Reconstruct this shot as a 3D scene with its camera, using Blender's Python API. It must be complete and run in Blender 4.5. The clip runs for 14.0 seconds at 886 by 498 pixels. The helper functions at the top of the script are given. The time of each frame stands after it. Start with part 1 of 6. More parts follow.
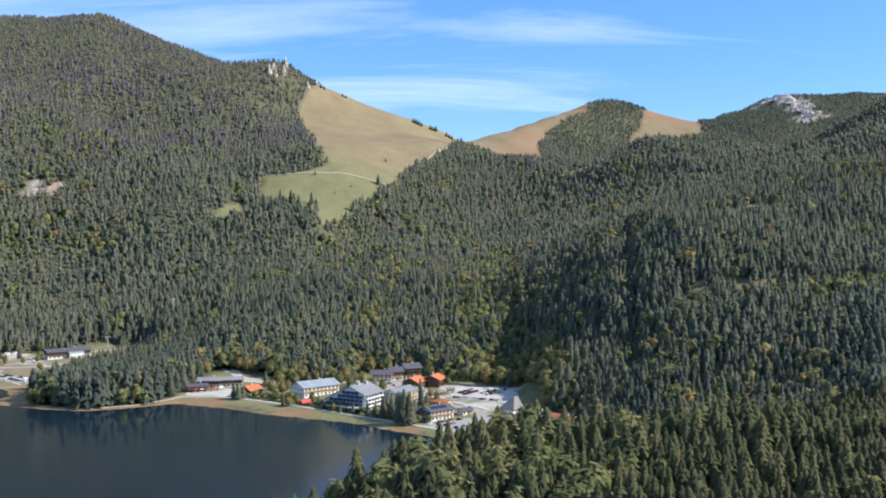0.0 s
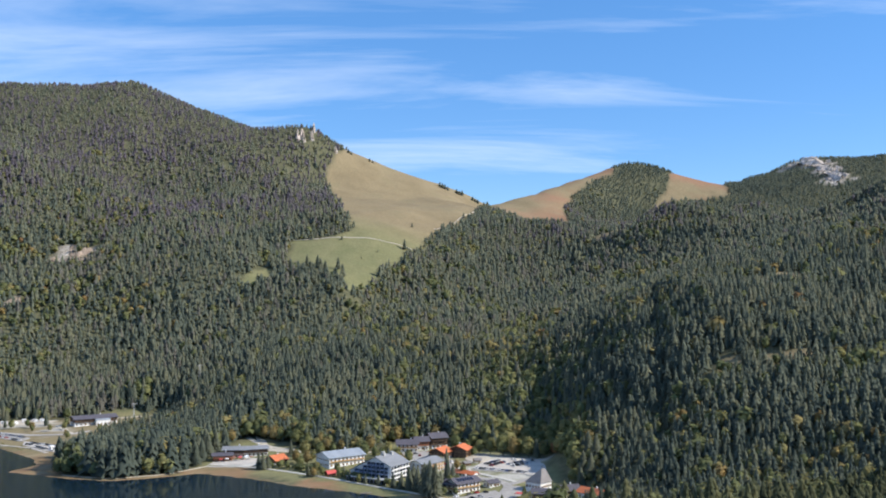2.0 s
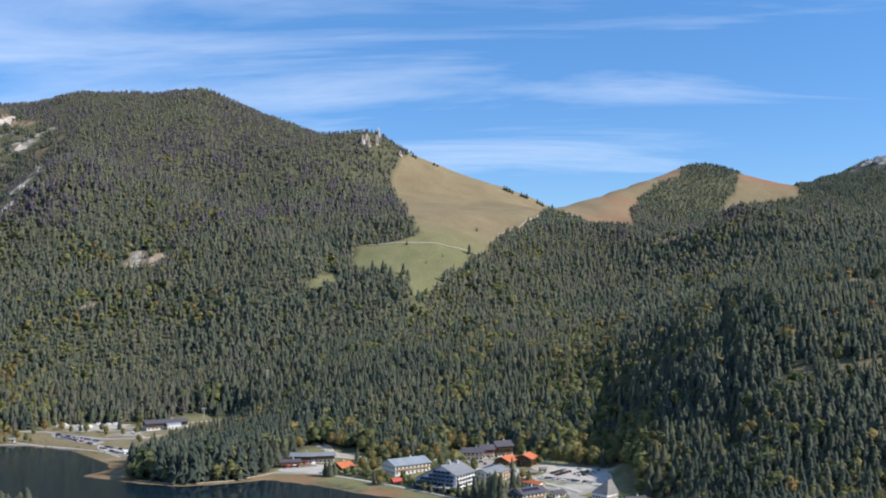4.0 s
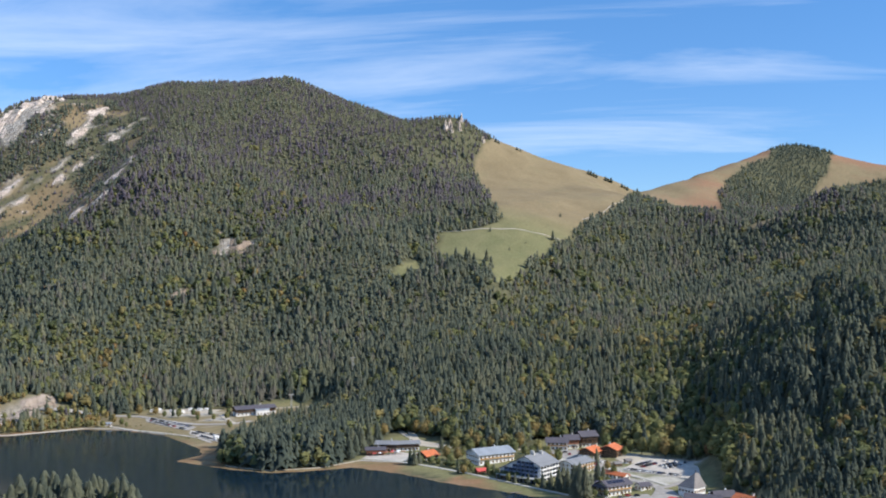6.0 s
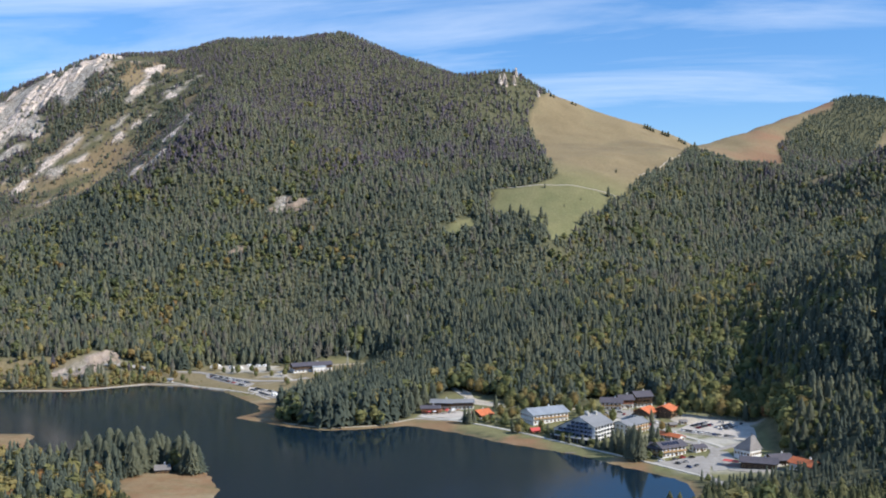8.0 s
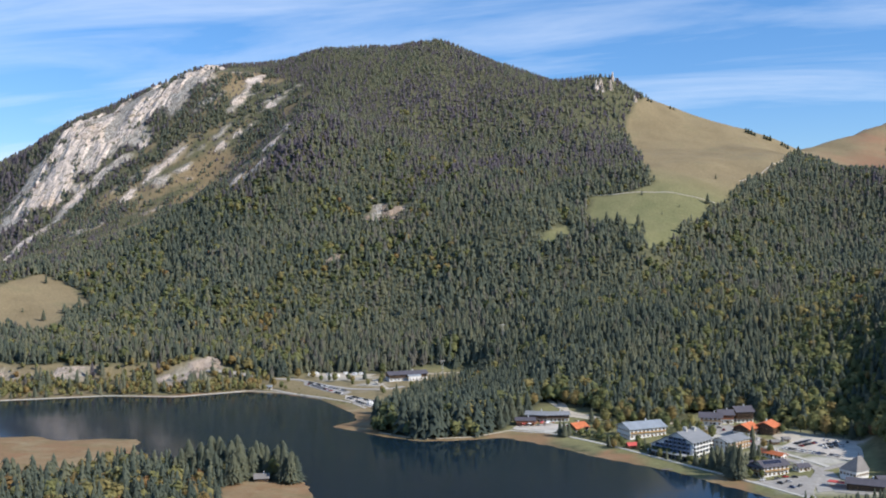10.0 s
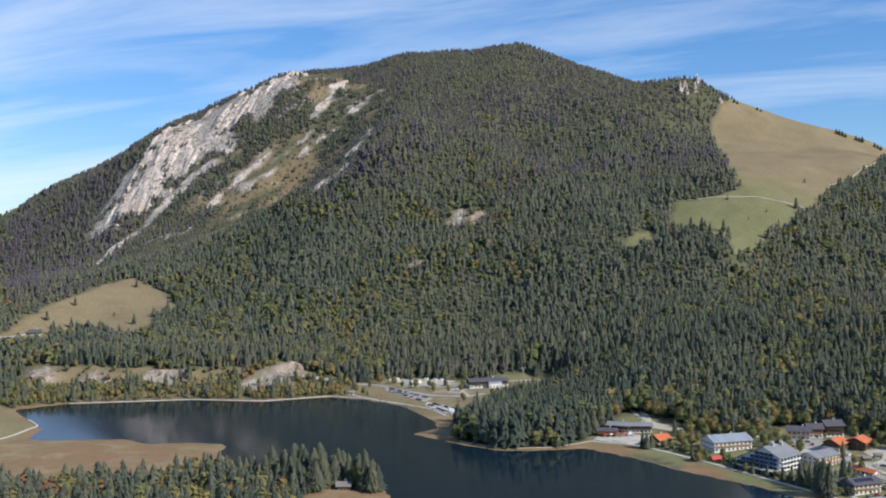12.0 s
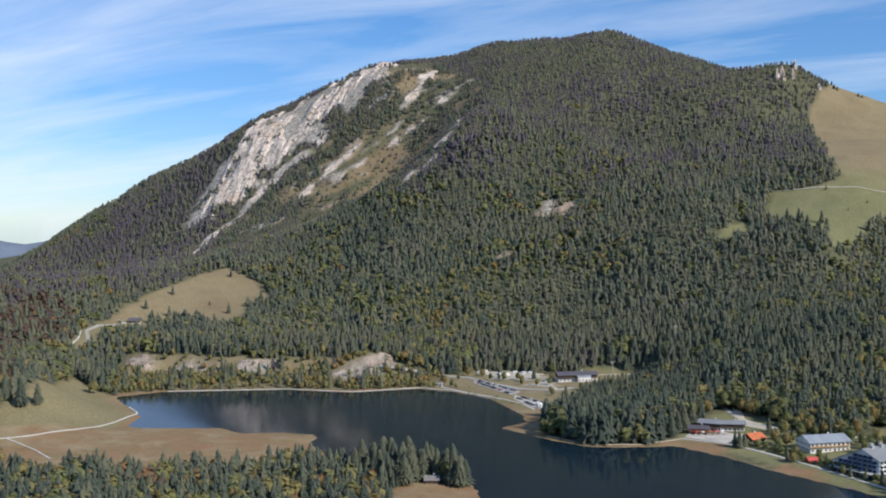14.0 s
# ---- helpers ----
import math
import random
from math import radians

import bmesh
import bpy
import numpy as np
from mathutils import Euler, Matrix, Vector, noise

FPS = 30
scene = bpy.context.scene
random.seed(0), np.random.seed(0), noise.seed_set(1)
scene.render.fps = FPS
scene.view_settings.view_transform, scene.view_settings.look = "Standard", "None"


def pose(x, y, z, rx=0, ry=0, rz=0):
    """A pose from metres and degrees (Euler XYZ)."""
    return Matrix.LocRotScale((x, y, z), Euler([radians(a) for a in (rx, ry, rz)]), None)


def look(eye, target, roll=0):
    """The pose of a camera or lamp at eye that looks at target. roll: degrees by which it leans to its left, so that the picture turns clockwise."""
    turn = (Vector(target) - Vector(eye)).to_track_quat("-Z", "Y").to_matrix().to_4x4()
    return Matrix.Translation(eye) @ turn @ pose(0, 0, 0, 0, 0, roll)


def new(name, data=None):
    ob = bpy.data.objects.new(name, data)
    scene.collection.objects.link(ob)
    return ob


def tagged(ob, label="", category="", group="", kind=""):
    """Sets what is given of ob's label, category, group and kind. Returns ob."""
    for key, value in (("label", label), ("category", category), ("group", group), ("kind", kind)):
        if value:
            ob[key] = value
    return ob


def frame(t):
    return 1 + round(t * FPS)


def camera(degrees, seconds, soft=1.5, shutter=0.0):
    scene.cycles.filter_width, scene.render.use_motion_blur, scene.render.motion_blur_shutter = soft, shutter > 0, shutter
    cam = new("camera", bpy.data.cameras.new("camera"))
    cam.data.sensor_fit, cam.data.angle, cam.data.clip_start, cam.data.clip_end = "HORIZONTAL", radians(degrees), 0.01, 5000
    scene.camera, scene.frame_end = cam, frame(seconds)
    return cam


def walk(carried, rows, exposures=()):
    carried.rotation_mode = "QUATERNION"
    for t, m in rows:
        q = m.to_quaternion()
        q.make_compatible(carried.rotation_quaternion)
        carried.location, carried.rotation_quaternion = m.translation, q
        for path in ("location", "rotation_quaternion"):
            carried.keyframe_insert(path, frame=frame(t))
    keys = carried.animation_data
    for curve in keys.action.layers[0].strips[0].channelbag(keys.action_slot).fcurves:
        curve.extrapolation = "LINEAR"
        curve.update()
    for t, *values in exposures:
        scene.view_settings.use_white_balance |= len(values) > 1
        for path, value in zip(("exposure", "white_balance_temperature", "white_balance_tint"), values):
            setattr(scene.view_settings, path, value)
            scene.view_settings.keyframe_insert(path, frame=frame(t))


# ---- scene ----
cam = camera(47.00, 14.0, soft=1.95)

walk(cam, [
    (0, pose(0.00, 0.00, 140.00, 88.500, 0.065, 0.000)),
    (0.5, pose(-0.01, 0.04, 141.64, 88.534, 0.090, 0.348)),
    (1, pose(-0.02, 0.06, 143.23, 88.566, 0.105, 0.784)),
    (1.5, pose(-0.03, 0.06, 144.77, 89.072, 0.115, 1.140)),
    (2, pose(-0.04, 0.06, 146.28, 91.923, 0.057, 1.470)),
    (2.5, pose(-0.04, 0.04, 147.77, 91.967, 0.081, 1.834)),
    (3, pose(-0.03, 0.02, 149.24, 91.992, 0.087, 2.763)),
    (5.5, pose(0.09, -0.07, 156.58, 91.722, 0.219, 8.767)),
    (6, pose(0.13, -0.07, 158.07, 91.019, 0.252, 9.800)),
    (6.5, pose(0.18, -0.06, 159.59, 89.097, 0.290, 10.413)),
    (7, pose(0.24, -0.05, 161.12, 88.439, 0.320, 10.935)),
    (9.5, pose(0.62, 0.17, 168.99, 88.604, 0.431, 16.924)),
    (10, pose(0.71, 0.25, 170.59, 88.629, 0.456, 18.215)),
    (10.5, pose(0.80, 0.32, 172.18, 88.652, 0.459, 19.420)),
    (11, pose(0.90, 0.41, 173.76, 88.692, 0.454, 20.579)),
    (11.5, pose(1.00, 0.50, 175.32, 88.704, 0.454, 21.628)),
    (12, pose(1.09, 0.59, 176.85, 88.732, 0.487, 22.781)),
    (12.5, pose(1.19, 0.68, 178.35, 88.750, 0.484, 24.255)),
    (13, pose(1.29, 0.77, 179.79, 88.780, 0.508, 25.676)),
    (13.5, pose(1.38, 0.86, 181.17, 88.633, 0.522, 26.856)),
    (14, pose(1.47, 0.93, 182.48, 88.070, 0.503, 27.784)),
], exposures=[(0, 0.85), (1.5, 0.78), (2.0, 0.66), (2.5, 0.52), (3.0, 0.5), (6.5, 0.58), (9.5, 0.5), (11.5, 0.37), (14, 0.28)])
# ---- sky, sun ----
SUN_TURN, SUN_HEIGHT = radians(97), radians(36)


def node(tree, kind, inputs=None, **values):
    """A shader node with its settings and inputs: a value, or a socket to link."""
    made = tree.nodes.new(kind)
    for key, value in values.items():
        setattr(made, key, value)
    for key, value in (inputs or {}).items():
        if isinstance(value, bpy.types.NodeSocket):
            tree.links.new(value, made.inputs[key])
        else:
            made.inputs[key].default_value = value
    return made


def ramp(tree, value, stops):
    """A colour ramp of (place, colour) stops."""
    made = node(tree, "ShaderNodeValToRGB", {"Fac": value})
    marks = made.color_ramp.elements
    while len(marks) < len(stops):
        marks.new(0.5)
    for mark, (place, colour) in zip(marks, stops):
        mark.position, mark.color = place, (*colour, 1) if len(colour) == 3 else colour
    return made.outputs["Color"]


def grey(v):
    return (v, v, v)


def mix(tree, fac, a, b, blend="MIX"):
    made = node(tree, "ShaderNodeMix", data_type="RGBA", blend_type=blend)
    for socket, value in ((made.inputs[0], fac), (made.inputs[6], a), (made.inputs[7], b)):
        if isinstance(value, bpy.types.NodeSocket):
            tree.links.new(value, socket)
        else:
            socket.default_value = value if isinstance(value, (int, float)) else (*value, 1)
    return made.outputs[2]


def sums(tree, op, a, b):
    return node(tree, "ShaderNodeMath", {0: a, 1: b}, operation=op).outputs[0]


world = bpy.data.worlds.new("autumn_sky")
scene.world = world
world.use_nodes = True
wt = world.node_tree
wt.nodes.clear()
sky = node(wt, "ShaderNodeTexSky", sky_type="NISHITA", sun_disc=False, sun_elevation=SUN_HEIGHT, sun_rotation=SUN_TURN,
           altitude=2000, air_density=1.0, dust_density=0.0, ozone_density=2.0)
way = node(wt, "ShaderNodeTexCoord").outputs["Generated"]
apart = node(wt, "ShaderNodeSeparateXYZ", {0: way})
lift = sums(wt, "ADD", sums(wt, "MAXIMUM", apart.outputs["Z"], 0.0), 0.12)
deck = node(wt, "ShaderNodeCombineXYZ", {0: sums(wt, "DIVIDE", apart.outputs["X"], lift), 1: sums(wt, "DIVIDE", apart.outputs["Y"], lift)})
# thin streaks of cirrus, denser to the north
veil = node(wt, "ShaderNodeMapping", {"Vector": deck.outputs[0], "Rotation": (0, 0, radians(-28)), "Scale": (0.55, 1.7, 1), "Location": (0.4, 1.3, 0)})
streak = node(wt, "ShaderNodeTexNoise", {"Vector": veil.outputs[0], "Scale": 1.0, "Detail": 8.0, "Roughness": 0.6, "Distortion": 0.5}).outputs["Fac"]
patch = node(wt, "ShaderNodeTexNoise", {"Vector": deck.outputs[0], "Scale": 0.42, "Detail": 2.0}).outputs["Fac"]
north = node(wt, "ShaderNodeMapRange", {"Value": apart.outputs["X"], "From Min": 0.25, "From Max": -0.75, "To Min": 0.0, "To Max": 0.20}).outputs[0]
thick = sums(wt, "ADD", sums(wt, "ADD", sums(wt, "MULTIPLY", streak, 0.75), sums(wt, "MULTIPLY", patch, 0.35)), north)
cover = node(wt, "ShaderNodeMapRange", {"Value": thick, "From Min": 0.60, "From Max": 0.95, "To Min": 0.0, "To Max": 0.7}, clamp=True).outputs[0]
vivid = node(wt, "ShaderNodeHueSaturation", {"Color": sky.outputs["Color"], "Saturation": 1.25}).outputs["Color"]
fade = [node(wt, "ShaderNodeMapRange", {"Value": apart.outputs["Z"], "From Min": -0.02, "From Max": 0.45, "To Min": a, "To Max": 1.0}, clamp=True).outputs[0] for a in (0.355, 0.445, 0.61)]
vivid = mix(wt, 1.0, vivid, node(wt, "ShaderNodeCombineColor", {0: fade[0], 1: fade[1], 2: fade[2]}).outputs[0], "MULTIPLY")
clouded = mix(wt, cover, vivid, (4.9, 5.3, 6.0))
shine = node(wt, "ShaderNodeBackground", {"Color": clouded, "Strength": 0.15})
node(wt, "ShaderNodeOutputWorld", {"Surface": shine.outputs[0]})

sun = new("sun", bpy.data.lights.new("sun", "SUN"))
sun.data.energy, sun.data.angle, sun.data.color = 4.0, radians(0.53), (1.0, 0.945, 0.86)
sun_way = Vector((math.sin(SUN_TURN) * math.cos(SUN_HEIGHT), math.cos(SUN_TURN) * math.cos(SUN_HEIGHT), math.sin(SUN_HEIGHT)))
sun.matrix_world = look(sun_way * 900, (0, 0, 0))

# ---- the lie of the land: crest, spur, gully and foot lines as (x, y, height) ----
LANDFORM = {
    "crest_far_left": [(-2286, 1942, 74), (-2161, 2007, 179), (-1967, 2130, 300), (-1759, 2178, 386)],
    "crest_main": [(-1524, 1918, 378), (-1429, 1990, 438), (-1290, 2047, 515), (-1223, 2065, 532), (-1131, 2174, 533),
        (-1058, 2243, 581), (-891, 2336, 605), (-767, 2348, 612), (-680, 2333, 573), (-546, 2317, 517), (-439, 2279,
        464), (-340, 2205, 485)],
    "crest_meadow": [(-287, 2232, 443), (-192, 2282, 408), (-83, 2378, 382), (48, 2549, 344), (153, 2746, 382), (286,
        2936, 439), (432, 3120, 495), (501, 3211, 524), (653, 3286, 474)],
    "crest_back": [(697, 3348, 455), (761, 3345, 446), (813, 3353, 441), (849, 3365, 450), (917, 3378, 485), (1035,
        3396, 502), (1117, 3506, 560), (1175, 3508, 561), (1279, 3525, 559), (1363, 3493, 566), (1459, 3400, 554)],
    "crest_right": [(272, 1880, 227), (319, 1822, 257), (348, 1766, 275), (390, 1655, 263), (439, 1538, 237), (500,
        1467, 231), (543, 1452, 252), (596, 1485, 290), (656, 1514, 324)],
    "spur_mid": [(75, 2049, 282), (17, 1880, 256), (-42, 1719, 219), (-81, 1558, 176), (-122, 1435, 136), (-160, 1351,
        117)],
    "face": [(-589, 1495, 187), (-587, 1310, 114), (-554, 1190, 57), (-446, 1298, 85), (-380, 1408, 160), (-299, 1157,
        46), (-192, 1080, 52), (-96, 1294, 98), (-121, 1146, 71), (-685, 1097, 44), (38, 1048, 61), (69, 800, 34),
        (-690, 1850, 338), (-850, 1730, 359), (-960, 1869, 360), (-1050, 1810, 261), (-1340, 1692,
        189)],
    "meadow": [(-188, 1651, 246), (-104, 1603, 205), (-284, 2111, 374), (-127, 2046, 319), (-164, 1360, 131), (-268,
        1537, 196), (-15, 1900, 275), (-310, 1406, 146)],
    "gully_right": [(76, 1178, 85), (156, 1643, 162), (231, 1886, 194)],
    "right_hill": [(197, 768, 78), (260, 736, 78), (258, 901, 140), (218, 1046, 150), (150, 1050, 118), (222, 610,
        33), (351, 883, 122), (317, 735, 81), (254, 588, 44), (224, 653, 50), (162, 701, 44), (107, 722, 30), (474,
        1103, 194), (121, 797, 49), (91, 800, 31), (124, 840, 68), (83, 839, 35), (136, 720, 41), (148, 784, 62), (294,
        932, 144), (124, 988, 87)],
    "near_hill": [(-47, 372, 29), (-28, 368, 43), (-8, 366, 45), (5, 362, 48), (22, 356, 58), (42, 350, 63), (66, 346, 64), (104, 344,
        63), (146, 350, 59), (190, 370, 53), (51, 297, 57), (85, 298, 59), (115, 300, 58), (0, 300, 46), (20, 444, 26),
        (101, 420, 44), (200, 440, 42), (150, 520, 24), (60, 560, 10)],
    "foot": [(-304, 1040, 9), (-190, 908, 9), (-125, 886, 9), (-81, 893, 9), (2, 850, 9), (55, 833, 9), (-401, 1048,
        9), (-493, 1034, 9), (-566, 963, 6), (-623, 937, 6), (-692, 905, 6), (-793, 881, 6), (-868, 870, 6)],
    "valley_back": [(90, 2248, 266), (155, 2345, 256), (211, 2290, 230), (232, 1886, 177), (309, 2077, 186), (487,
        2452, 272)],
    "valley_far": [(327, 2731, 329), (500, 2857, 325), (600, 2735, 314), (710, 2812, 314), (825, 2780, 319), (996,
        2830, 335)],
    "valley_right": [(437, 2156, 281), (491, 1990, 254), (559, 1920, 239), (646, 1893, 240), (719, 1866, 259), (612,
        2372, 266), (733, 2338, 264), (848, 2299, 268), (878, 2126, 304), (489, 1712, 235), (549, 1651, 233), (595,
        1614, 252)],
    "pass": [(-973, 906, 29), (-1044, 1006, 33), (-945, 817, 27), (-850, 916, 20)],
    "left_meadow": [(-1070, 1022, 40), (-1101, 1188, 78), (-1101, 1322, 97), (-977, 1267, 71), (-892, 1105, 38)],
    "left_hill": [(-1170, 938, 78), (-1143, 971, 73), (-1073, 975, 48), (-1014, 812, 54)],
    "left_low": [(-1562, 1688, 151), (-1503, 1466, 66), (-1724, 1521, 35)],
    "left_flat": [(-765, 611, 31), (-765, 674, 29), (-703, 561, 11), (-684, 614, 12)],
    "meadow_behind": [(-306, 2380, 421), (-206, 2441, 371), (-89, 2548, 337)],
}
LAKE = [(-775, 757), (-751, 801), (-696, 834), (-646, 865), (-572, 880), (-520, 931), (-480, 930), (-424, 907), (-364,
    847), (-349, 818), (-360, 787), (-321, 771), (-311, 765), (-268, 752), (-232, 768), (-208, 786), (-168, 768),
    (-127, 739), (-97, 725), (-68, 710), (-18, 670), (6, 652), (12, 620), (5, 560), (-15, 500), (-60, 440), (-130,
    395), (-215, 420), (-250, 500), (-272, 573), (-297, 609), (-318, 628), (-370, 628), (-425, 618), (-443, 644),
    (-459, 658), (-473, 669), (-479, 689), (-490, 698), (-517, 692), (-545, 674), (-577, 684), (-604, 671), (-640, 654), (-656, 654), (-676, 691), (-748, 738)]
# level ground about the hotel village and about the cable car station
VILLAGE = [(-214, 800), (-214, 848), (-200, 905), (-186, 905), (-150, 866), (-128, 848), (-95, 832), (-75, 838), (-68, 880), (-29, 892),
    (7, 850), (58, 822), (61, 785), (64, 735), (74, 700), (72, 672), (56, 660), (24, 648), (-20, 674), (-59, 699), (-104, 734), (-157, 772)]
STATION = [(-560, 960), (-500, 1040), (-400, 1070), (-335, 1095), (-318, 1065), (-355, 1010), (-345, 900), (-335, 855),
    (-360, 842), (-414, 903), (-480, 932)]


def edge_distance(poly, x, y):
    """Distance from points to a closed outline, negative inside."""
    best = np.full(x.shape, 1e9)
    inside = np.zeros(x.shape, bool)
    for (ax, ay), (bx, by) in zip(poly, poly[1:] + poly[:1]):
        dx, dy = bx - ax, by - ay
        s = np.clip(((x - ax) * dx + (y - ay) * dy) / (dx * dx + dy * dy), 0, 1)
        best = np.minimum(best, np.hypot(x - ax - s * dx, y - ay - s * dy))
        if ay != by:
            inside ^= ((ay > y) != (by > y)) & (x < dx * (y - ay) / dy + ax)
    return np.where(inside, -best, best)


def line_distance(line, x, y):
    """Distance from points to an open line."""
    best = np.full(x.shape, 1e9)
    for (ax, ay), (bx, by) in zip(line, line[1:]):
        dx, dy = bx - ax, by - ay
        s = np.clip(((x - ax) * dx + (y - ay) * dy) / (dx * dx + dy * dy + 1e-9), 0, 1)
        best = np.minimum(best, np.hypot(x - ax - s * dx, y - ay - s * dy))
    return best


def smooth(a, b, v):
    s = np.clip((v - a) / (b - a), 0, 1)
    return s * s * (3 - 2 * s)


def hash2(i, j, k):
    n = (i * 374761393 + j * 668265263 + k * 1274126177) & 0xFFFFFFFF
    n = ((n ^ (n >> 13)) * 1274126177) & 0xFFFFFFFF
    return ((n ^ (n >> 16)) & 0xFFFF) / 65535.0


def value_noise(x, y, size, seed):
    """Smooth random relief between -1 and 1, with bumps of the given size."""
    u, v = np.asarray(x, float) / size, np.asarray(y, float) / size
    i, j = np.floor(u).astype(np.int64), np.floor(v).astype(np.int64)
    a, b = u - i, v - j
    a, b = a * a * (3 - 2 * a), b * b * (3 - 2 * b)
    low = hash2(i, j, seed) * (1 - a) + hash2(i + 1, j, seed) * a
    high = hash2(i, j + 1, seed) * (1 - a) + hash2(i + 1, j + 1, seed) * a
    return 2 * (low * (1 - b) + high * b) - 1


def fractal(x, y, size, seed, octaves=4):
    return sum(value_noise(x, y, size / 2 ** k, seed + k) / 2 ** k for k in range(octaves))


def spline_surface(lines):
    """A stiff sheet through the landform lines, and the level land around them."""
    points = []
    for name, line in lines.items():
        points += line
        if name.startswith(("crest", "spur")):
            points += [tuple((a + b) / 2 for a, b in zip(p, q)) for p, q in zip(line, line[1:])]
    points += [(x, y, 0.5) for x, y in LAKE]
    points += OUTSKIRTS
    p = np.array(points, float)
    p[:, :2] /= 1000
    n = len(p)

    def kernel(r2):
        return r2 * np.log(r2 + 1e-12)

    k = kernel(((p[:, None, :2] - p[None, :, :2]) ** 2).sum(2)) + np.eye(n) * 1e-5
    q = np.hstack([np.ones((n, 1)), p[:, :2]])
    full = np.zeros((n + 3, n + 3))
    full[:n, :n], full[:n, n:], full[n:, :n] = k, q, q.T
    w = np.linalg.solve(full, np.concatenate([p[:, 2], np.zeros(3)]))

    def height(x, y):
        flat_x, flat_y = np.ravel(x) / 1000, np.ravel(y) / 1000
        out = np.empty(flat_x.size)
        for a in range(0, flat_x.size, 20000):
            cx, cy = flat_x[a:a + 20000, None], flat_y[a:a + 20000, None]
            out[a:a + 20000] = kernel((cx - p[:, 0]) ** 2 + (cy - p[:, 1]) ** 2) @ w[:n] + w[n] + cx[:, 0] * w[n + 1] + cy[:, 0] * w[n + 2]
        return out.reshape(np.shape(x))

    return height


# land outside the landform lines, as it must go on
OUTSKIRTS = [(-3200, 1500, -60), (-3000, 2600, 60), (-2200, 3000, 150), (-1200, 3200, 300), (-300, 3200, 250), (60, 2850, 300), (150, 3050, 320), (280, 3230, 360), (420, 3400, 400), (600, 3450, 400), (800, 3600, 380), (900, 3650, 400),
             (200, 3700, 350), (900, 4200, 380), (1700, 3900, 420), (1500, 2500, 350), (1100, 1600, 330),
             (800, 900, 200), (700, 500, 120), (500, 100, 90), (200, 100, 60), (0, 0, 40), (-200, 200, 20),
             (-450, 400, 8), (-700, 300, 25), (-1000, 400, 60), (-1300, 700, 110), (-1700, 1000, 60),
             (0, -400, 120), (600, -400, 160), (-700, -300, 80), (-2000, 200, 120), (400, 2300, 270), (700, 2500, 330)]
sheet = spline_surface(LANDFORM)


def cut_bank(x, y):
    """The bank above the lakeside road, as it runs along the far shore, and how near it is."""
    turn, reach = np.degrees(np.arctan2(x, np.maximum(y, 1))), np.hypot(x, y)
    line = np.interp(turn, [t for t, r in CUT_LINE], [r for t, r in CUT_LINE]) + fractal(x, y, 50, 33, 3) * 6
    ends = smooth(-46.5, -44.5, turn) * smooth(-30, -31.5, turn)
    return reach - line, ends


CUT_LINE = [(-46, 1195), (-43, 1215), (-40, 1180), (-38, 1172), (-36, 1165), (-34, 1150), (-32, 1155), (-30.5, 1190)]


def land(x, y):
    """Height of the ground at points of the plan."""
    x, y = np.asarray(x, float), np.asarray(y, float)
    z = sheet(x, y)
    shore = edge_distance(LAKE, x, y)
    far = smooth(60, 400, z)
    rough = fractal(x, y, 260, 3, 3) * 9 * far + fractal(x, y, 60, 11, 3) * 2.5 * smooth(15, 120, z)
    z = z + rough
    # ribs and hollows that run down the wooded slopes
    ribs = fractal(x + 0.3 * y + 26 * value_noise(x, y, 210, 307), 0.32 * y, 120, 301, 3)
    z = z + 7.5 * ribs * smooth(50, 170, z) * smooth(540, 420, z) * smooth(0, 60, edge_distance(HIGH_MEADOW, x, y)) * smooth(2300, 2000, y)
    for gully, deep, half in ((DARK_GULLY, 8, 5.5), (SIDE_GULLY, 4, 14)):
        z = z - deep * np.exp(-(line_distance(gully, x, y) / half) ** 2)
    past, ends = cut_bank(x, y)
    z = z + 8 * smooth(-6, 6, past) * smooth(170, 40, past) * ends
    bank = np.minimum(0.15 + shore * 0.06, 200)
    near = smooth(0, 90, shore)
    z = np.where(shore > 0, np.maximum(z * near + bank * (1 - near), 0.12 + np.minimum(shore, 30) * 0.02), np.maximum(shore * 0.12, -9))
    for outline, rise, top in ((VILLAGE, 0.055, 7.5), (STATION, 0.03, 5.0)):
        bench = 1 - smooth(-4, 38, edge_distance(outline, x, y))
        level = 0.5 + np.clip(shore, 0, None) * rise
        z = np.where(shore > 0, z * (1 - bench) + np.minimum(level, top) * bench, z)
    return z
# ---- what covers the ground, as outlines on the plan ----
HIGH_MEADOW = [(-276, 2222), (-270, 2400), (-150, 2480), (0, 2620), (60, 2560), (45, 2300), (5, 1907), (-29, 1808),
    (-65, 1711), (-71, 1636), (-127, 1497), (-162, 1364), (-187, 1446), (-257, 1472), (-277, 1573), (-215, 1594),
    (-187, 1626), (-238, 1846), (-299, 2121)]
SMALL_MEADOW = [(-322, 1410), (-306, 1446), (-285, 1462), (-279, 1415), (-312, 1395)]
FAR_MEADOW = [(0, 2480), (100, 2900), (270, 3140), (420, 3270), (451, 3092), (365, 2966), (289, 2814), (245, 2653),
    (230, 2330), (200, 2210), (90, 2180)]
BACK_MEADOW = [(208, 1725), (262, 1765), (495, 2851), (560, 2965), (709, 3050), (693, 2982), (586, 2949), (290, 1720),
    (227, 1702)]
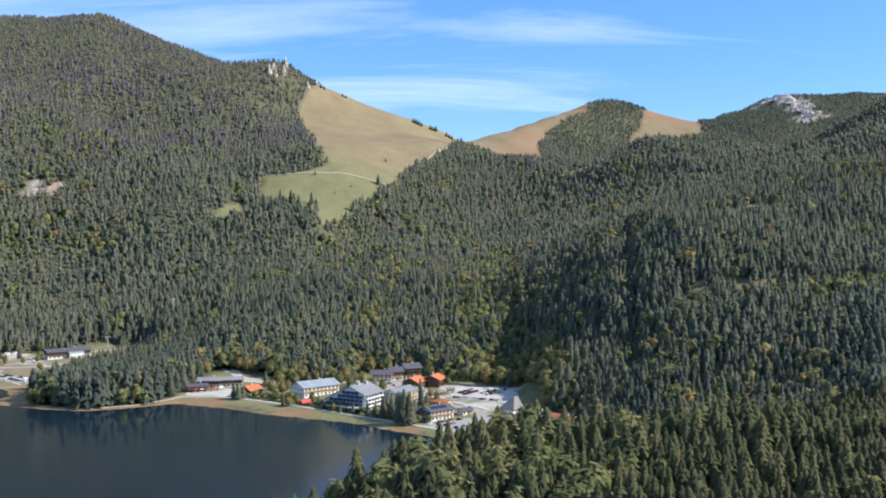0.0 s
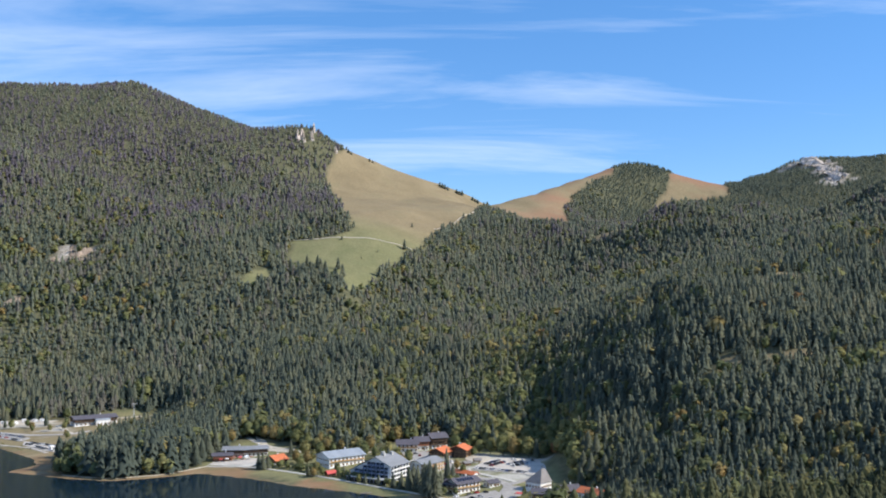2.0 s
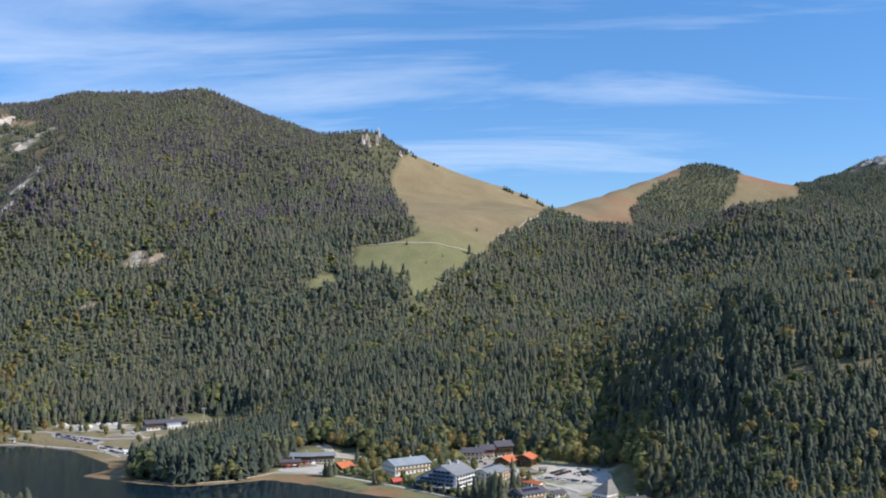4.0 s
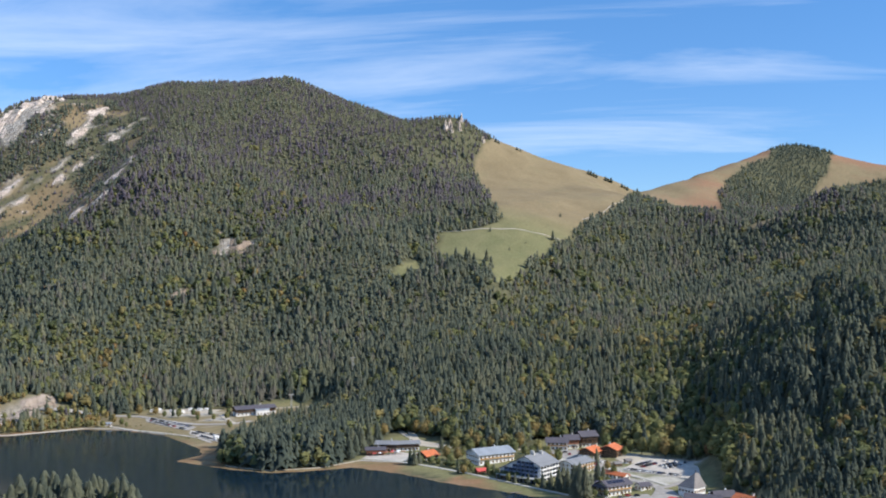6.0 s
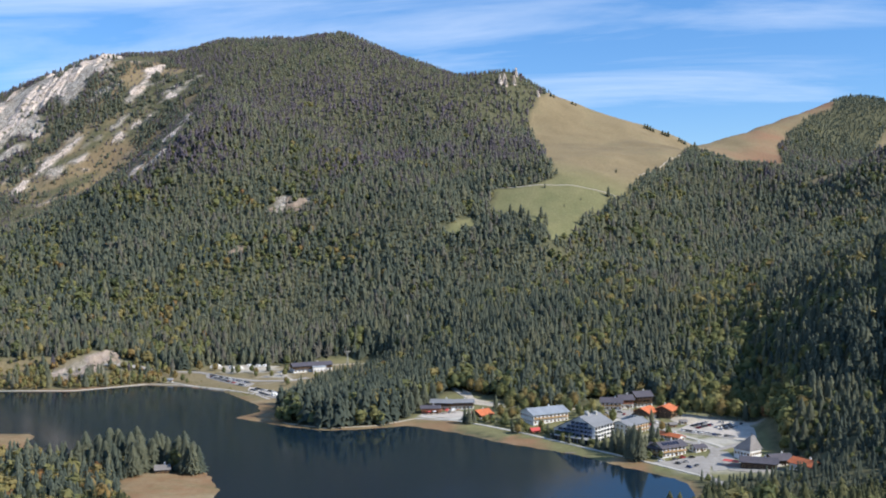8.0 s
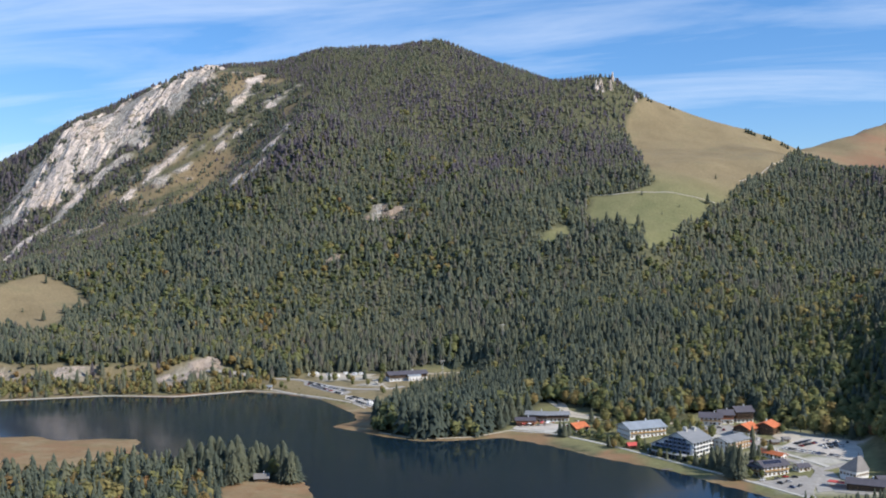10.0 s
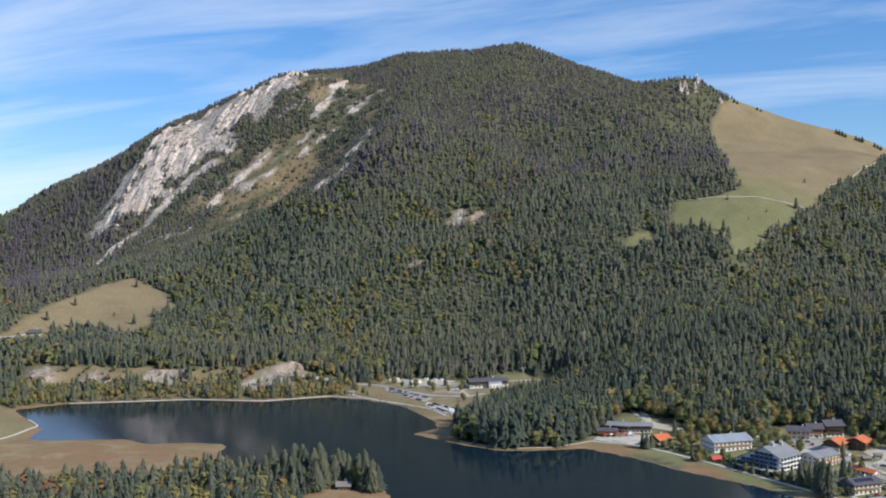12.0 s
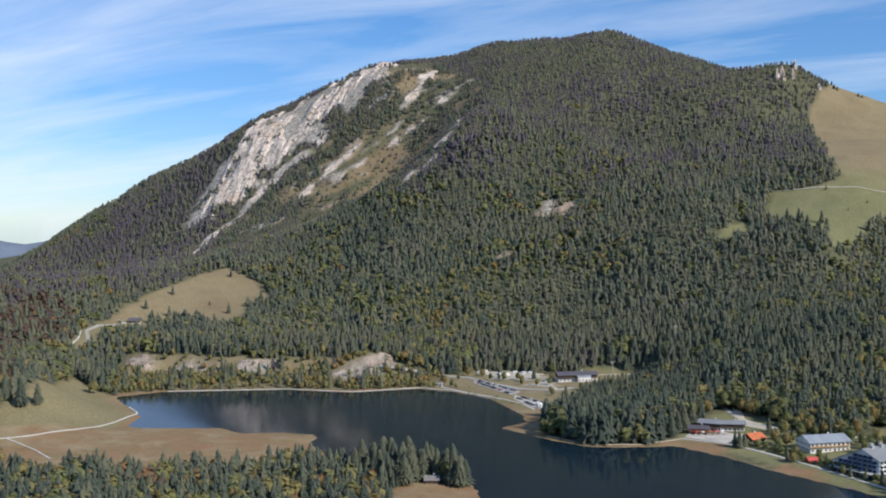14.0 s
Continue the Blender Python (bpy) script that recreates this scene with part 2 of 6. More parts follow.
LEFT_MEADOW = [(-1069, 1015), (-1096, 1112), (-1100, 1187), (-1102, 1267), (-1097, 1324), (-1029, 1291), (-956, 1255),
    (-936, 1219), (-951, 1191), (-876, 1079), (-999, 1112), (-1030, 1066)]
WHITE_FACE = [(-1534, 1930), (-1458, 2030), (-1388, 2099), (-1321, 2097), (-1276, 2167), (-1215, 2060), (-1208, 2033),
    (-1238, 2005), (-1240, 1960), (-1291, 1947), (-1296, 1888), (-1320, 1869), (-1333, 1837), (-1371, 1817), (-1386,
    1770), (-1422, 1732), (-1458, 1705), (-1484, 1675), (-1539, 1686), (-1545, 1730), (-1535, 1790), (-1530, 1850)]
CHUTE = [(-1317, 1844), (-1349, 1798), (-1368, 1728), (-1374, 1690), (-1381, 1621), (-1358, 1532), (-1300, 1420), (-1208, 1316)]
SCREE_A = [(-1137, 2136), (-1126, 2026), (-1131, 1970)]
SCREE_B = [(-1048, 2004), (-1084, 1949), (-1122, 1904), (-1144, 1872), (-1163, 1835), (-1200, 1800)]
SCREE_C = [(-935, 1921), (-860, 1690), (-872, 1660), (-871, 1616), (-897, 1580)]
SCREE_D = [(-1192, 1883), (-1219, 1837), (-1236, 1798), (-1242, 1748)]
CLIFF_A = [(-613, 1471), (-616, 1530), (-603, 1561), (-575, 1533), (-543, 1486), (-572, 1466)]
CLIFF_B = [(-602, 1314), (-607, 1347), (-594, 1344), (-586, 1316)]
ROCK_CUTS = [
    [(-627, 921), (-634, 954), (-620, 979), (-606, 1020), (-588, 1001), (-577, 960), (-592, 933)],
    [(-749, 902), (-743, 920), (-712, 932), (-697, 924), (-702, 908), (-725, 898)],
    [(-885, 881), (-863, 891), (-836, 878), (-837, 867), (-860, 858)],
    [(-817, 891), (-778, 902), (-765, 897), (-800, 881)]]
REEDS = [(-706, 563), (-675, 611), (-649, 651), (-605, 672), (-547, 677), (-483, 693), (-439, 641), (-444, 573),
    (-494, 532), (-589, 469)]
GRASS_LEFT = [(-675, 539), (-660, 598), (-656, 656), (-668, 692), (-690, 706), (-745, 742), (-770, 760), (-814, 764), (-864, 783), (-837, 737), (-752, 625), (-739, 590), (-698, 526)]
SHRUBS = [(-785, 763), (-752, 801), (-651, 870), (-576, 888), (-510, 937), (-539, 1005), (-605, 1016), (-643, 968),
    (-768, 921), (-898, 887)]
HUT_SHORE = [(-297, 609), (-272, 573), (-250, 500), (-300, 510), (-340, 570), (-335, 605)]
PATCH_A = [(226, 786), (246, 782), (272, 781), (262, 764), (240, 770), (222, 772)]
PATCH_B = [(299, 1010), (330, 1012), (309, 956), (286, 957)]
PATCH_C = [(195, 803), (208, 794), (203, 776), (192, 785)]
BROOK = [(61, 749), (53, 906), (46, 969), (38, 1039), (65, 1220), (81, 1263)]
DARK_GULLY = [(196, 1084), (171, 938), (157, 854), (142, 756), (134, 702)]
SIDE_GULLY = [(84, 1259), (66, 1183), (53, 989), (61, 906), (62, 815)]
ROUGH = [(-1264, 2134), (-1155, 2190), (-944, 1971), (-818, 1671), (-892, 1560), (-1069, 1612), (-1165, 1528), (-1181,
    1316), (-1160, 1253), (-1383, 1662), (-1285, 1851), (-1236, 1959)]
LEFT_WOOD = [(-1035, 754), (-1219, 977), (-1094, 1004), (-964, 892), (-847, 754), (-761, 609), (-779, 566)]
SADDLE_MEADOW = [(545, 2900), (640, 2960), (760, 3010), (800, 3180), (835, 3420), (790, 3460), (700, 3420), (672, 3330), (640, 3200), (600, 3060)]
SUMMIT_ROCK = [(1092, 3452), (1123, 3436), (1140, 3385), (1135, 3280), (1136, 3164)]
PASS_OPEN = [(-951, 853), (-988, 898), (-1033, 957), (-1052, 989), (-1071, 1022), (-1037, 1078), (-1006, 1043), (-1019, 971), (-957, 904), (-946, 875)]
SPIT = [(-359, 786), (-354, 829), (-369, 859), (-365, 878), (-342, 848), (-312, 765), (-337, 772)]
REED_A = [(-237, 755), (-215, 776), (-166, 759), (-166, 791), (-192, 812), (-221, 795)]
REED_B = [(-129, 734), (-94, 719), (-95, 741), (-126, 758)]
REED_C = [(-51, 694), (-17, 664), (-14, 685), (-35, 705)]
VILLAGE_CORE = [(-62, 836), (-10, 850), (20, 838), (58, 808), (58, 752), (42, 736), (70, 700), (68, 668), (30, 666), (10, 672), (-14, 694), (-22, 760), (-50, 790)]
CAMP = [(-502, 1047), (-484, 1056), (-441, 1052), (-402, 1020), (-377, 960), (-398, 950), (-440, 988), (-480, 1014)]
BRUSH = [(-495, 938), (-473, 959), (-436, 934), (-399, 907), (-369, 877), (-397, 886), (-447, 916)]
FIELD = [(-374, 1048), (-390, 1086), (-371, 1097), (-319, 1101), (-311, 1086), (-340, 1085)]

# ---- materials of the land ----


def material(name):
    made = bpy.data.materials.new(name)
    made.use_nodes = True
    tree = made.node_tree
    return made, tree, tree.nodes["Principled BSDF"]


def place(tree):
    return node(tree, "ShaderNodeNewGeometry").outputs["Position"]


def grain(tree, size, detail=4.0, rough=0.55, stretch=None):
    where = place(tree)
    if stretch:
        where = node(tree, "ShaderNodeMapping", {"Vector": where, "Scale": stretch}).outputs[0]
    return node(tree, "ShaderNodeTexNoise", {"Vector": where, "Scale": 1.0 / size, "Detail": detail, "Roughness": rough}).outputs["Fac"]


def bump(tree, shader, height, strength, distance):
    made = node(tree, "ShaderNodeBump", {"Height": height, "Strength": strength, "Distance": distance})
    tree.links.new(made.outputs[0], shader.inputs["Normal"])


def attribute(tree, name):
    return node(tree, "ShaderNodeAttribute", attribute_name=name).outputs["Fac"]


def ground_material():
    made, tree, shader = material("mountain_ground")
    fine, broad = grain(tree, 5, 6), grain(tree, 70, 4)
    litter = ramp(tree, fine, [(0.3, (0.070, 0.074, 0.040)), (0.55, (0.120, 0.116, 0.064)), (0.8, (0.175, 0.152, 0.092))])
    dry = ramp(tree, broad, [(0.3, (0.215, 0.165, 0.092)), (0.55, (0.265, 0.207, 0.117)), (0.75, (0.225, 0.187, 0.102))])
    green = ramp(tree, grain(tree, 40, 5), [(0.3, (0.168, 0.170, 0.078)), (0.7, (0.226, 0.210, 0.102))])
    tuft = ramp(tree, grain(tree, 3, 5), [(0.3, grey(0.78)), (0.7, grey(1.12))])
    rust = ramp(tree, grain(tree, 160, 4), [(0.40, (0, 0, 0)), (0.60, (1, 1, 1))])
    dry = mix(tree, sums(tree, "MULTIPLY", rust, attribute(tree, "rusty")), dry, (0.275, 0.160, 0.095))
    meadow = mix(tree, attribute(tree, "fresh"), dry, green)
    meadow = mix(tree, 1.0, meadow, tuft, "MULTIPLY")
    colour = mix(tree, attribute(tree, "meadow"), litter, meadow)
    reeds = ramp(tree, grain(tree, 14, 6, 0.65), [(0.3, (0.185, 0.130, 0.068)), (0.5, (0.25, 0.178, 0.094)), (0.7, (0.22, 0.148, 0.078))])
    sedge = ramp(tree, grain(tree, 70, 4, 0.6, (1.0, 0.35, 1.0)), [(0.38, (0, 0, 0)), (0.62, grey(0.75))])
    reeds = mix(tree, sedge, reeds, (0.27, 0.150, 0.083))
    rush = ramp(tree, grain(tree, 24, 5, 0.7, (0.5, 1.4, 1.0)), [(0.52, (0, 0, 0)), (0.68, grey(0.7))])
    reeds = mix(tree, rush, reeds, (0.17, 0.15, 0.07))
    pale = ramp(tree, grain(tree, 38, 5, 0.65), [(0.48, (0, 0, 0)), (0.66, grey(0.8))])
    reeds = mix(tree, pale, reeds, (0.31, 0.250, 0.150))
    colour = mix(tree, attribute(tree, "reeds"), colour, reeds)
    gravel = ramp(tree, grain(tree, 2.5, 5), [(0.3, (0.44, 0.41, 0.36)), (0.7, (0.58, 0.55, 0.49))])
    colour = mix(tree, attribute(tree, "gravel"), colour, gravel)
    streaks = grain(tree, 9, 8, 0.7, (1.0, 1.0, 0.22))
    stone = ramp(tree, streaks, [(0.28, (0.15, 0.13, 0.105)), (0.45, (0.36, 0.315, 0.26)), (0.62, (0.52, 0.47, 0.40)), (0.8, (0.60, 0.55, 0.48))])
    colour = mix(tree, attribute(tree, "stone"), colour, stone)
    tree.links.new(colour, shader.inputs["Base Color"])
    shader.inputs["Roughness"].default_value = 0.95
    shader.inputs["Specular IOR Level"].default_value = 0.15
    tall = sums(tree, "ADD", sums(tree, "MULTIPLY", fine, 0.4), sums(tree, "MULTIPLY", sums(tree, "MULTIPLY", streaks, attribute(tree, "stone")), 4.0))
    bump(tree, shader, tall, 0.9, 2.0)
    return made


def corridor(line, x, y, half, soft):
    return 1 - smooth(half - soft, half + soft, line_distance(line, x, y) + fractal(x, y, 25, 31, 3) * half * 0.8)


def region(poly, x, y, soft=4.0, ragged=5.0):
    return 1 - smooth(-soft, soft, edge_distance(poly, x, y) + fractal(x, y, 30, 17, 3) * ragged)


def quarry_cover(x, y):
    """The blasted rock above the lakeside road: bare stretches with brush between them."""
    bare = np.maximum.reduce([1 - smooth(-1, 5, edge_distance(cut, x, y) + fractal(x, y, 16, 35, 3) * 5) for cut in ROCK_CUTS])
    return bare * smooth(-0.75, -0.3, fractal(x, y, 13, 39, 3))


def fall_streaks(x, y, size, seed, dx=-0.585, dy=-0.81, stretch=0.28):
    """Streaks that run down the slope along the given direction."""
    return fractal(x * dy - y * dx, (x * dx + y * dy) * stretch, size, seed, 4)


def cliff_cover(x, y):
    """The broken cliff in the forest: ledges with trees between them."""
    return region(CLIFF_A, x, y, 5, 18) * smooth(-0.5, 0.05, fractal(x, y, 19, 69, 3))


def scree_cover(x, y):
    """Pale rubble tongues, broken by tufts and stunted trees."""
    gaps = smooth(-0.2, 0.3, fractal(x, y, 26, 61, 3))
    tongue = 13 - 8 * smooth(1800, 1400, y)
    chute = 1 - smooth(-4, 4, line_distance(CHUTE, x, y) - tongue + fractal(x, y, 26, 65, 3) * 7)
    return np.maximum.reduce([chute, corridor(SCREE_A, x, y, 10, 4), corridor(SCREE_B, x, y, 12, 6) * gaps, corridor(SCREE_C, x, y, 9, 5) * gaps, corridor(SCREE_D, x, y, 10, 6) * gaps])


def stone_cover(x, y):
    """How much bare limestone shows, 0 to 1."""
    face = region(WHITE_FACE, x, y, 8, 26)
    loose = region(ROUGH, x, y, 20, 25) * smooth(0.42, 0.6, fall_streaks(x, y, 20, 61, stretch=0.2)) * smooth(-0.2, 0.4, fractal(x, y, 90, 63, 3))
    return np.maximum.reduce([face, loose, scree_cover(x, y), cliff_cover(x, y), region(CLIFF_B, x, y, 3, 6), corridor(SUMMIT_ROCK, x, y, 42, 8), quarry_cover(x, y) * 0.7])


def meadow_cover(x, y):
    rock_grass = region(ROUGH, x, y, 25, 30) * smooth(-0.2, 0.2, fall_streaks(x, y, 34, 71, stretch=0.22))
    return np.maximum.reduce([region(p, x, y, 3, 6) for p in (HIGH_MEADOW, SMALL_MEADOW, FAR_MEADOW, BACK_MEADOW, SADDLE_MEADOW, LEFT_MEADOW, PATCH_A, PATCH_B, PATCH_C, FIELD)]
                             + [region(p, x, y, 2, 2) for p in (GRASS_LEFT, VILLAGE, STATION, PASS_OPEN)]
                             + [region(SHRUBS, x, y, 4, 6) * 0.8, rock_grass * 0.95])


def spaced(a, b, lo, hi, near, far):
    """Grid lines from a to b, close together between lo and hi."""
    return np.concatenate([np.arange(a, lo, far), np.arange(lo, hi, near), np.arange(hi, b + far, far)])


def sheet_mesh(name, xs, ys, z):
    """A mesh of quads over a grid of plan lines."""
    gx, gy = np.meshgrid(xs, ys, indexing="ij")
    n, m = gx.shape
    made = bpy.data.meshes.new(name)
    index = np.arange(n * m).reshape(n, m)
    quads = np.stack([index[:-1, :-1], index[1:, :-1], index[1:, 1:], index[:-1, 1:]], -1).reshape(-1, 4)
    made.vertices.add(n * m)
    made.vertices.foreach_set("co", np.stack([gx, gy, z], -1).astype(np.float32).ravel())
    made.loops.add(quads.size)
    made.loops.foreach_set("vertex_index", quads.astype(np.int32).ravel())
    made.polygons.add(len(quads))
    made.polygons.foreach_set("loop_start", np.arange(0, quads.size, 4, dtype=np.int32))
    made.update(calc_edges=True)
    return made, gx, gy


def point_values(mesh, name, values):
    mesh.attributes.new(name, "FLOAT", "POINT").data.foreach_set("value", np.asarray(values, np.float32).ravel())


def build_ground():
    xs = np.concatenate([np.arange(-6000, -2600, 200), spaced(-2600, 1700, -1650, 640, 9, 26), np.arange(1900, 6001, 200)])
    ys = np.concatenate([np.arange(-6000, -400, 200), spaced(-400, 4100, 330, 2450, 9, 26), np.arange(4300, 6001, 200)])
    gx, gy = np.meshgrid(xs, ys, indexing="ij")
    z = land(gx, gy)
    mesh, gx, gy = sheet_mesh("ground", xs, ys, z)
    point_values(mesh, "meadow", meadow_cover(gx, gy))
    fresh = smooth(1760, 1560, gy) * smooth(-700, -500, gx) * (1 - 0.85 * region(STATION, gx, gy, 20, 5)) * smooth(190, 130, gx) + region(VILLAGE, gx, gy) +  region(GRASS_LEFT, gx, gy) * 0.4 + region(PASS_OPEN, gx, gy) * 0.5
    point_values(mesh, "fresh", np.clip(fresh, 0, 1))
    point_values(mesh, "rusty", np.maximum(smooth(60, 120, gx) * smooth(2000, 2200, gy), 0.25 * region(ROUGH, gx, gy, 20, 20)))
    point_values(mesh, "stone", stone_cover(gx, gy))
    shore = edge_distance(LAKE, gx, gy)
    rim = smooth(8, 3, shore + 7 * fractal(gx, gy, 45, 5, 2) + 9 * (1 - smooth(4, 16, edge_distance(VILLAGE, gx, gy))))
    point_values(mesh, "reeds", np.maximum.reduce([region(REEDS, gx, gy, 3, 4), region(HUT_SHORE, gx, gy, 3, 3), rim * 0.9] + [region(p, gx, gy, 2, 2) for p in (SPIT, REED_A, REED_B, REED_C)] + [smooth(0, -5, shore)]))
    trodden = np.maximum(region(VILLAGE_CORE, gx, gy, 5, 6) * smooth(-0.35, 0.25, fractal(gx, gy, 30, 221, 3)), 0.8 * region(CAMP, gx, gy, 5, 5) * smooth(-0.3, 0.4, fractal(gx, gy, 22, 223, 3)))
    point_values(mesh, "gravel", trodden * 0.85)
    mesh.polygons.foreach_set("use_smooth", np.ones(len(mesh.polygons), bool))
    mesh.materials.append(ground_material())
    return tagged(new("ground", mesh), "mountain land with dry autumn meadows, limestone faces and a lake basin", "ground", kind="structure")


def water_material():
    made, tree, shader = material("lake_water")
    shader.inputs["Base Color"].default_value = (0.008, 0.019, 0.030, 1)
    shader.inputs["Roughness"].default_value = 0.07
    shader.inputs["IOR"].default_value = 1.33
    shader.inputs["Specular IOR Level"].default_value = 0.38
    calm = grain(tree, 160, 3, 0.5)
    ripple = sums(tree, "MULTIPLY", grain(tree, 1.6, 3), ramp(tree, calm, [(0.35, grey(0.25)), (0.6, grey(1.0))]))
    bump(tree, shader, ripple, 0.14, 0.3)
    return made


def build_lake():
    bm = bmesh.new()
    ring = [bm.verts.new((x, y, 0)) for x, y in ((-1000, 250), (200, 250), (200, 1050), (-1000, 1050))]
    bm.faces.new(ring)
    mesh = bpy.data.meshes.new("lake_water")
    bm.to_mesh(mesh)
    mesh.materials.append(water_material())
    return tagged(new("lake_water", mesh), "dark still mountain lake with a faint ripple", "lake", kind="structure")


build_ground()
build_lake()

# ---- bare limestone ----


def rock_material(name, dim):
    made, tree, shader = material(name)
    streaks = grain(tree, 6, 9, 0.75, (1.0, 1.0, 0.3))
    stone = ramp(tree, streaks, [(0.28, (0.24, 0.20, 0.17)), (0.40, (0.46, 0.40, 0.35)), (0.52, (0.61, 0.54, 0.48)), (0.75, (0.73, 0.66, 0.59))])
    bed = ramp(tree, grain(tree, 26, 5, 0.65, (1.0, 1.0, 1.8)), [(0.35, grey(0.80)), (0.58, grey(1.06))])
    stone = mix(tree, 1.0, stone, bed, "MULTIPLY")
    stain = ramp(tree, grain(tree, 45, 5), [(0.5, (0, 0, 0)), (0.72, grey(0.5))])
    stone = mix(tree, stain, stone, (0.33, 0.22, 0.12))
    stone = mix(tree, 1.0, stone, dim, "MULTIPLY")
    tuft = ramp(tree, grain(tree, 9, 6, 0.7), [(0.55, (0, 0, 0)), (0.62, grey(0.9))])
    tree.links.new(mix(tree, tuft, stone, (0.10, 0.10, 0.05)), shader.inputs["Base Color"])
    shader.inputs["Roughness"].default_value = 0.95
    shader.inputs["Specular IOR Level"].default_value = 0.2
    bump(tree, shader, streaks, 1.0, 3.0)
    return made


LIMESTONE = rock_material("limestone", (1.08, 1.02, 0.97))
ROAD_ROCK = rock_material("road_cut_rock", (0.74, 0.69, 0.64))
GREY_ROCK = rock_material("brown_limestone", (0.62, 0.54, 0.45))


def crag_sheet(name, x0, x1, y0, y1, step, cover, rise, label, lift=0.4, mat=None, dx=0.25, dy=-0.97):
    """A craggy sheet of rock in the slope where cover says so, with ribs that run down the fall line."""
    xs, ys = np.arange(x0, x1, step), np.arange(y0, y1, step)
    gx, gy = np.meshgrid(xs, ys, indexing="ij")
    c = cover(gx, gy)
    ribs = 1 - np.abs(fall_streaks(gx, gy, 34, 101, dx, dy, 0.22))
    fine = 1 - np.abs(fall_streaks(gx, gy, 13, 111, dx, dy, 0.3))
    blocks = fractal(gx, gy, 14, 121, 3)
    z = land(gx, gy) + lift + c * ((ribs - 0.62) * rise * 1.5 + (fine - 0.6) * rise * 0.5 + blocks * rise * 0.18) - (1 - c) * 2.0
    mesh, gx, gy = sheet_mesh(name, xs, ys, z)
    bm = bmesh.new()
    bm.from_mesh(mesh)
    flat = c.ravel()
    bm.verts.ensure_lookup_table()
    bmesh.ops.delete(bm, geom=[v for v in bm.verts if flat[v.index] < 0.3], context="VERTS")
    bm.to_mesh(mesh)
    bm.free()
    mesh.materials.append(mat or LIMESTONE)
    return tagged(new(name, mesh), label, "rock", kind="structure")


def face_cover(x, y):
    couloirs = smooth(-0.8, -0.55, fall_streaks(x, y, 30, 191, 0.0, -1.0, 0.2))
    return region(WHITE_FACE, x, y, 6, 26) * smooth(-0.95, -0.7, fractal(x, y, 42, 51, 4)) * couloirs


crag_sheet("rock_face", -1590, -1180, 1650, 2190, 2.6, face_cover, 8.5, "pale grey limestone face scored by ribs and gullies", 1.5, None, 0.15, -0.99)
crag_sheet("scree_gully", -1420, -830, 1290, 2180, 3.2, scree_cover, 2.5, "pale rubble gullies between tufts of dry grass", 1.0, None, -0.585, -0.81)
crag_sheet("small_cliff", -650, -510, 1420, 1600, 3.0, cliff_cover, 9, "broken grey limestone cliff in the forest", 0.4, GREY_ROCK)
crag_sheet("small_cliff", -625, -570, 1295, 1365, 3.0, lambda x, y: region(CLIFF_B, x, y, 3, 9), 5, "small grey outcrop in the forest", 0.4, GREY_ROCK)
crag_sheet("road_cut", -920, -560, 820, 1050, 2.5, quarry_cover, 4, "grey blasted rock wall above the lakeside road", 0.4, ROAD_ROCK)


def outcrop(x, y, height, width, seed, label):
    """A pillar of jointed limestone, jagged at the top."""
    rng = np.random.default_rng(seed)
    bm = bmesh.new()
    bmesh.ops.create_icosphere(bm, subdivisions=3, radius=1)
    for v in bm.verts:
        n = noise.noise(v.co * 1.7 + Vector((seed, 0, 0))) * 0.45 + abs(noise.noise(v.co * 4.1 + Vector((0, seed, 0)))) * 0.4
        tall = 1.0 if v.co.z > 0 else 0.35
        v.co = Vector((v.co.x * width * (0.75 + n) * (1.15 - 0.5 * max(0, v.co.z)), v.co.y * width * (0.75 + n) * (1.15 - 0.5 * max(0, v.co.z)),
                       round((v.co.z * (0.8 + n)) * 5) / 5 * 0.5 * height * tall + v.co.z * 0.5 * height * tall))
    mesh = bpy.data.meshes.new("outcrop")
    bm.to_mesh(mesh)
    bm.free()
    mesh.materials.append(LIMESTONE)
    ob = tagged(new("outcrop", mesh), label, "rock", group="crags of the small peak")
    ob.matrix_world = pose(x, y, float(land(x, y)), 0, 0, rng.uniform(0, 360))
    return ob


for k, (dx, dy, tall, wide) in enumerate(((-337, 2193, 19, 5), (-363, 2142, 22, 5), (-356, 2153, 22, 6), (-336, 2164, 20, 5), (-288, 2181, 12, 5), (-351, 2147, 18, 4))):
    outcrop(dx, dy, tall, wide, k + 3, "pale jointed limestone crag on the wooded peak")
crag_sheet("summit_rock", SUMMIT_ROCK[0][0] - 60, SUMMIT_ROCK[-1][0] + 60, min(p[1] for p in SUMMIT_ROCK) - 60, max(p[1] for p in SUMMIT_ROCK) + 60, 5.0,
           lambda x, y: corridor(SUMMIT_ROCK, x, y, 24, 8), 15, "bare white limestone summit above dark forest", 9.0)


def distant_ridge():
    """Wooded hills beyond the pass, with blue haze put into their colour."""
    xs, ys = np.arange(-4300, -2500, 60.0), np.arange(2150, 3700, 60.0)
    gx, gy = np.meshgrid(xs, ys, indexing="ij")
    far = np.hypot(gx, gy)
    z = -120 + 350 * np.exp(-((far - 4450) / 330) ** 2) * (0.85 + 0.35 * fractal(gx, gy, 700, 131, 4)) - 0.12 * (gx + 3600)
    mesh, gx, gy = sheet_mesh("backdrop_hills", xs, ys, z)
    mesh.materials.append(HAZED_WOODS)
    tagged(new("backdrop_hills", mesh), "distant wooded hills beyond the pass, coloured blue for haze", "hills", kind="structure")


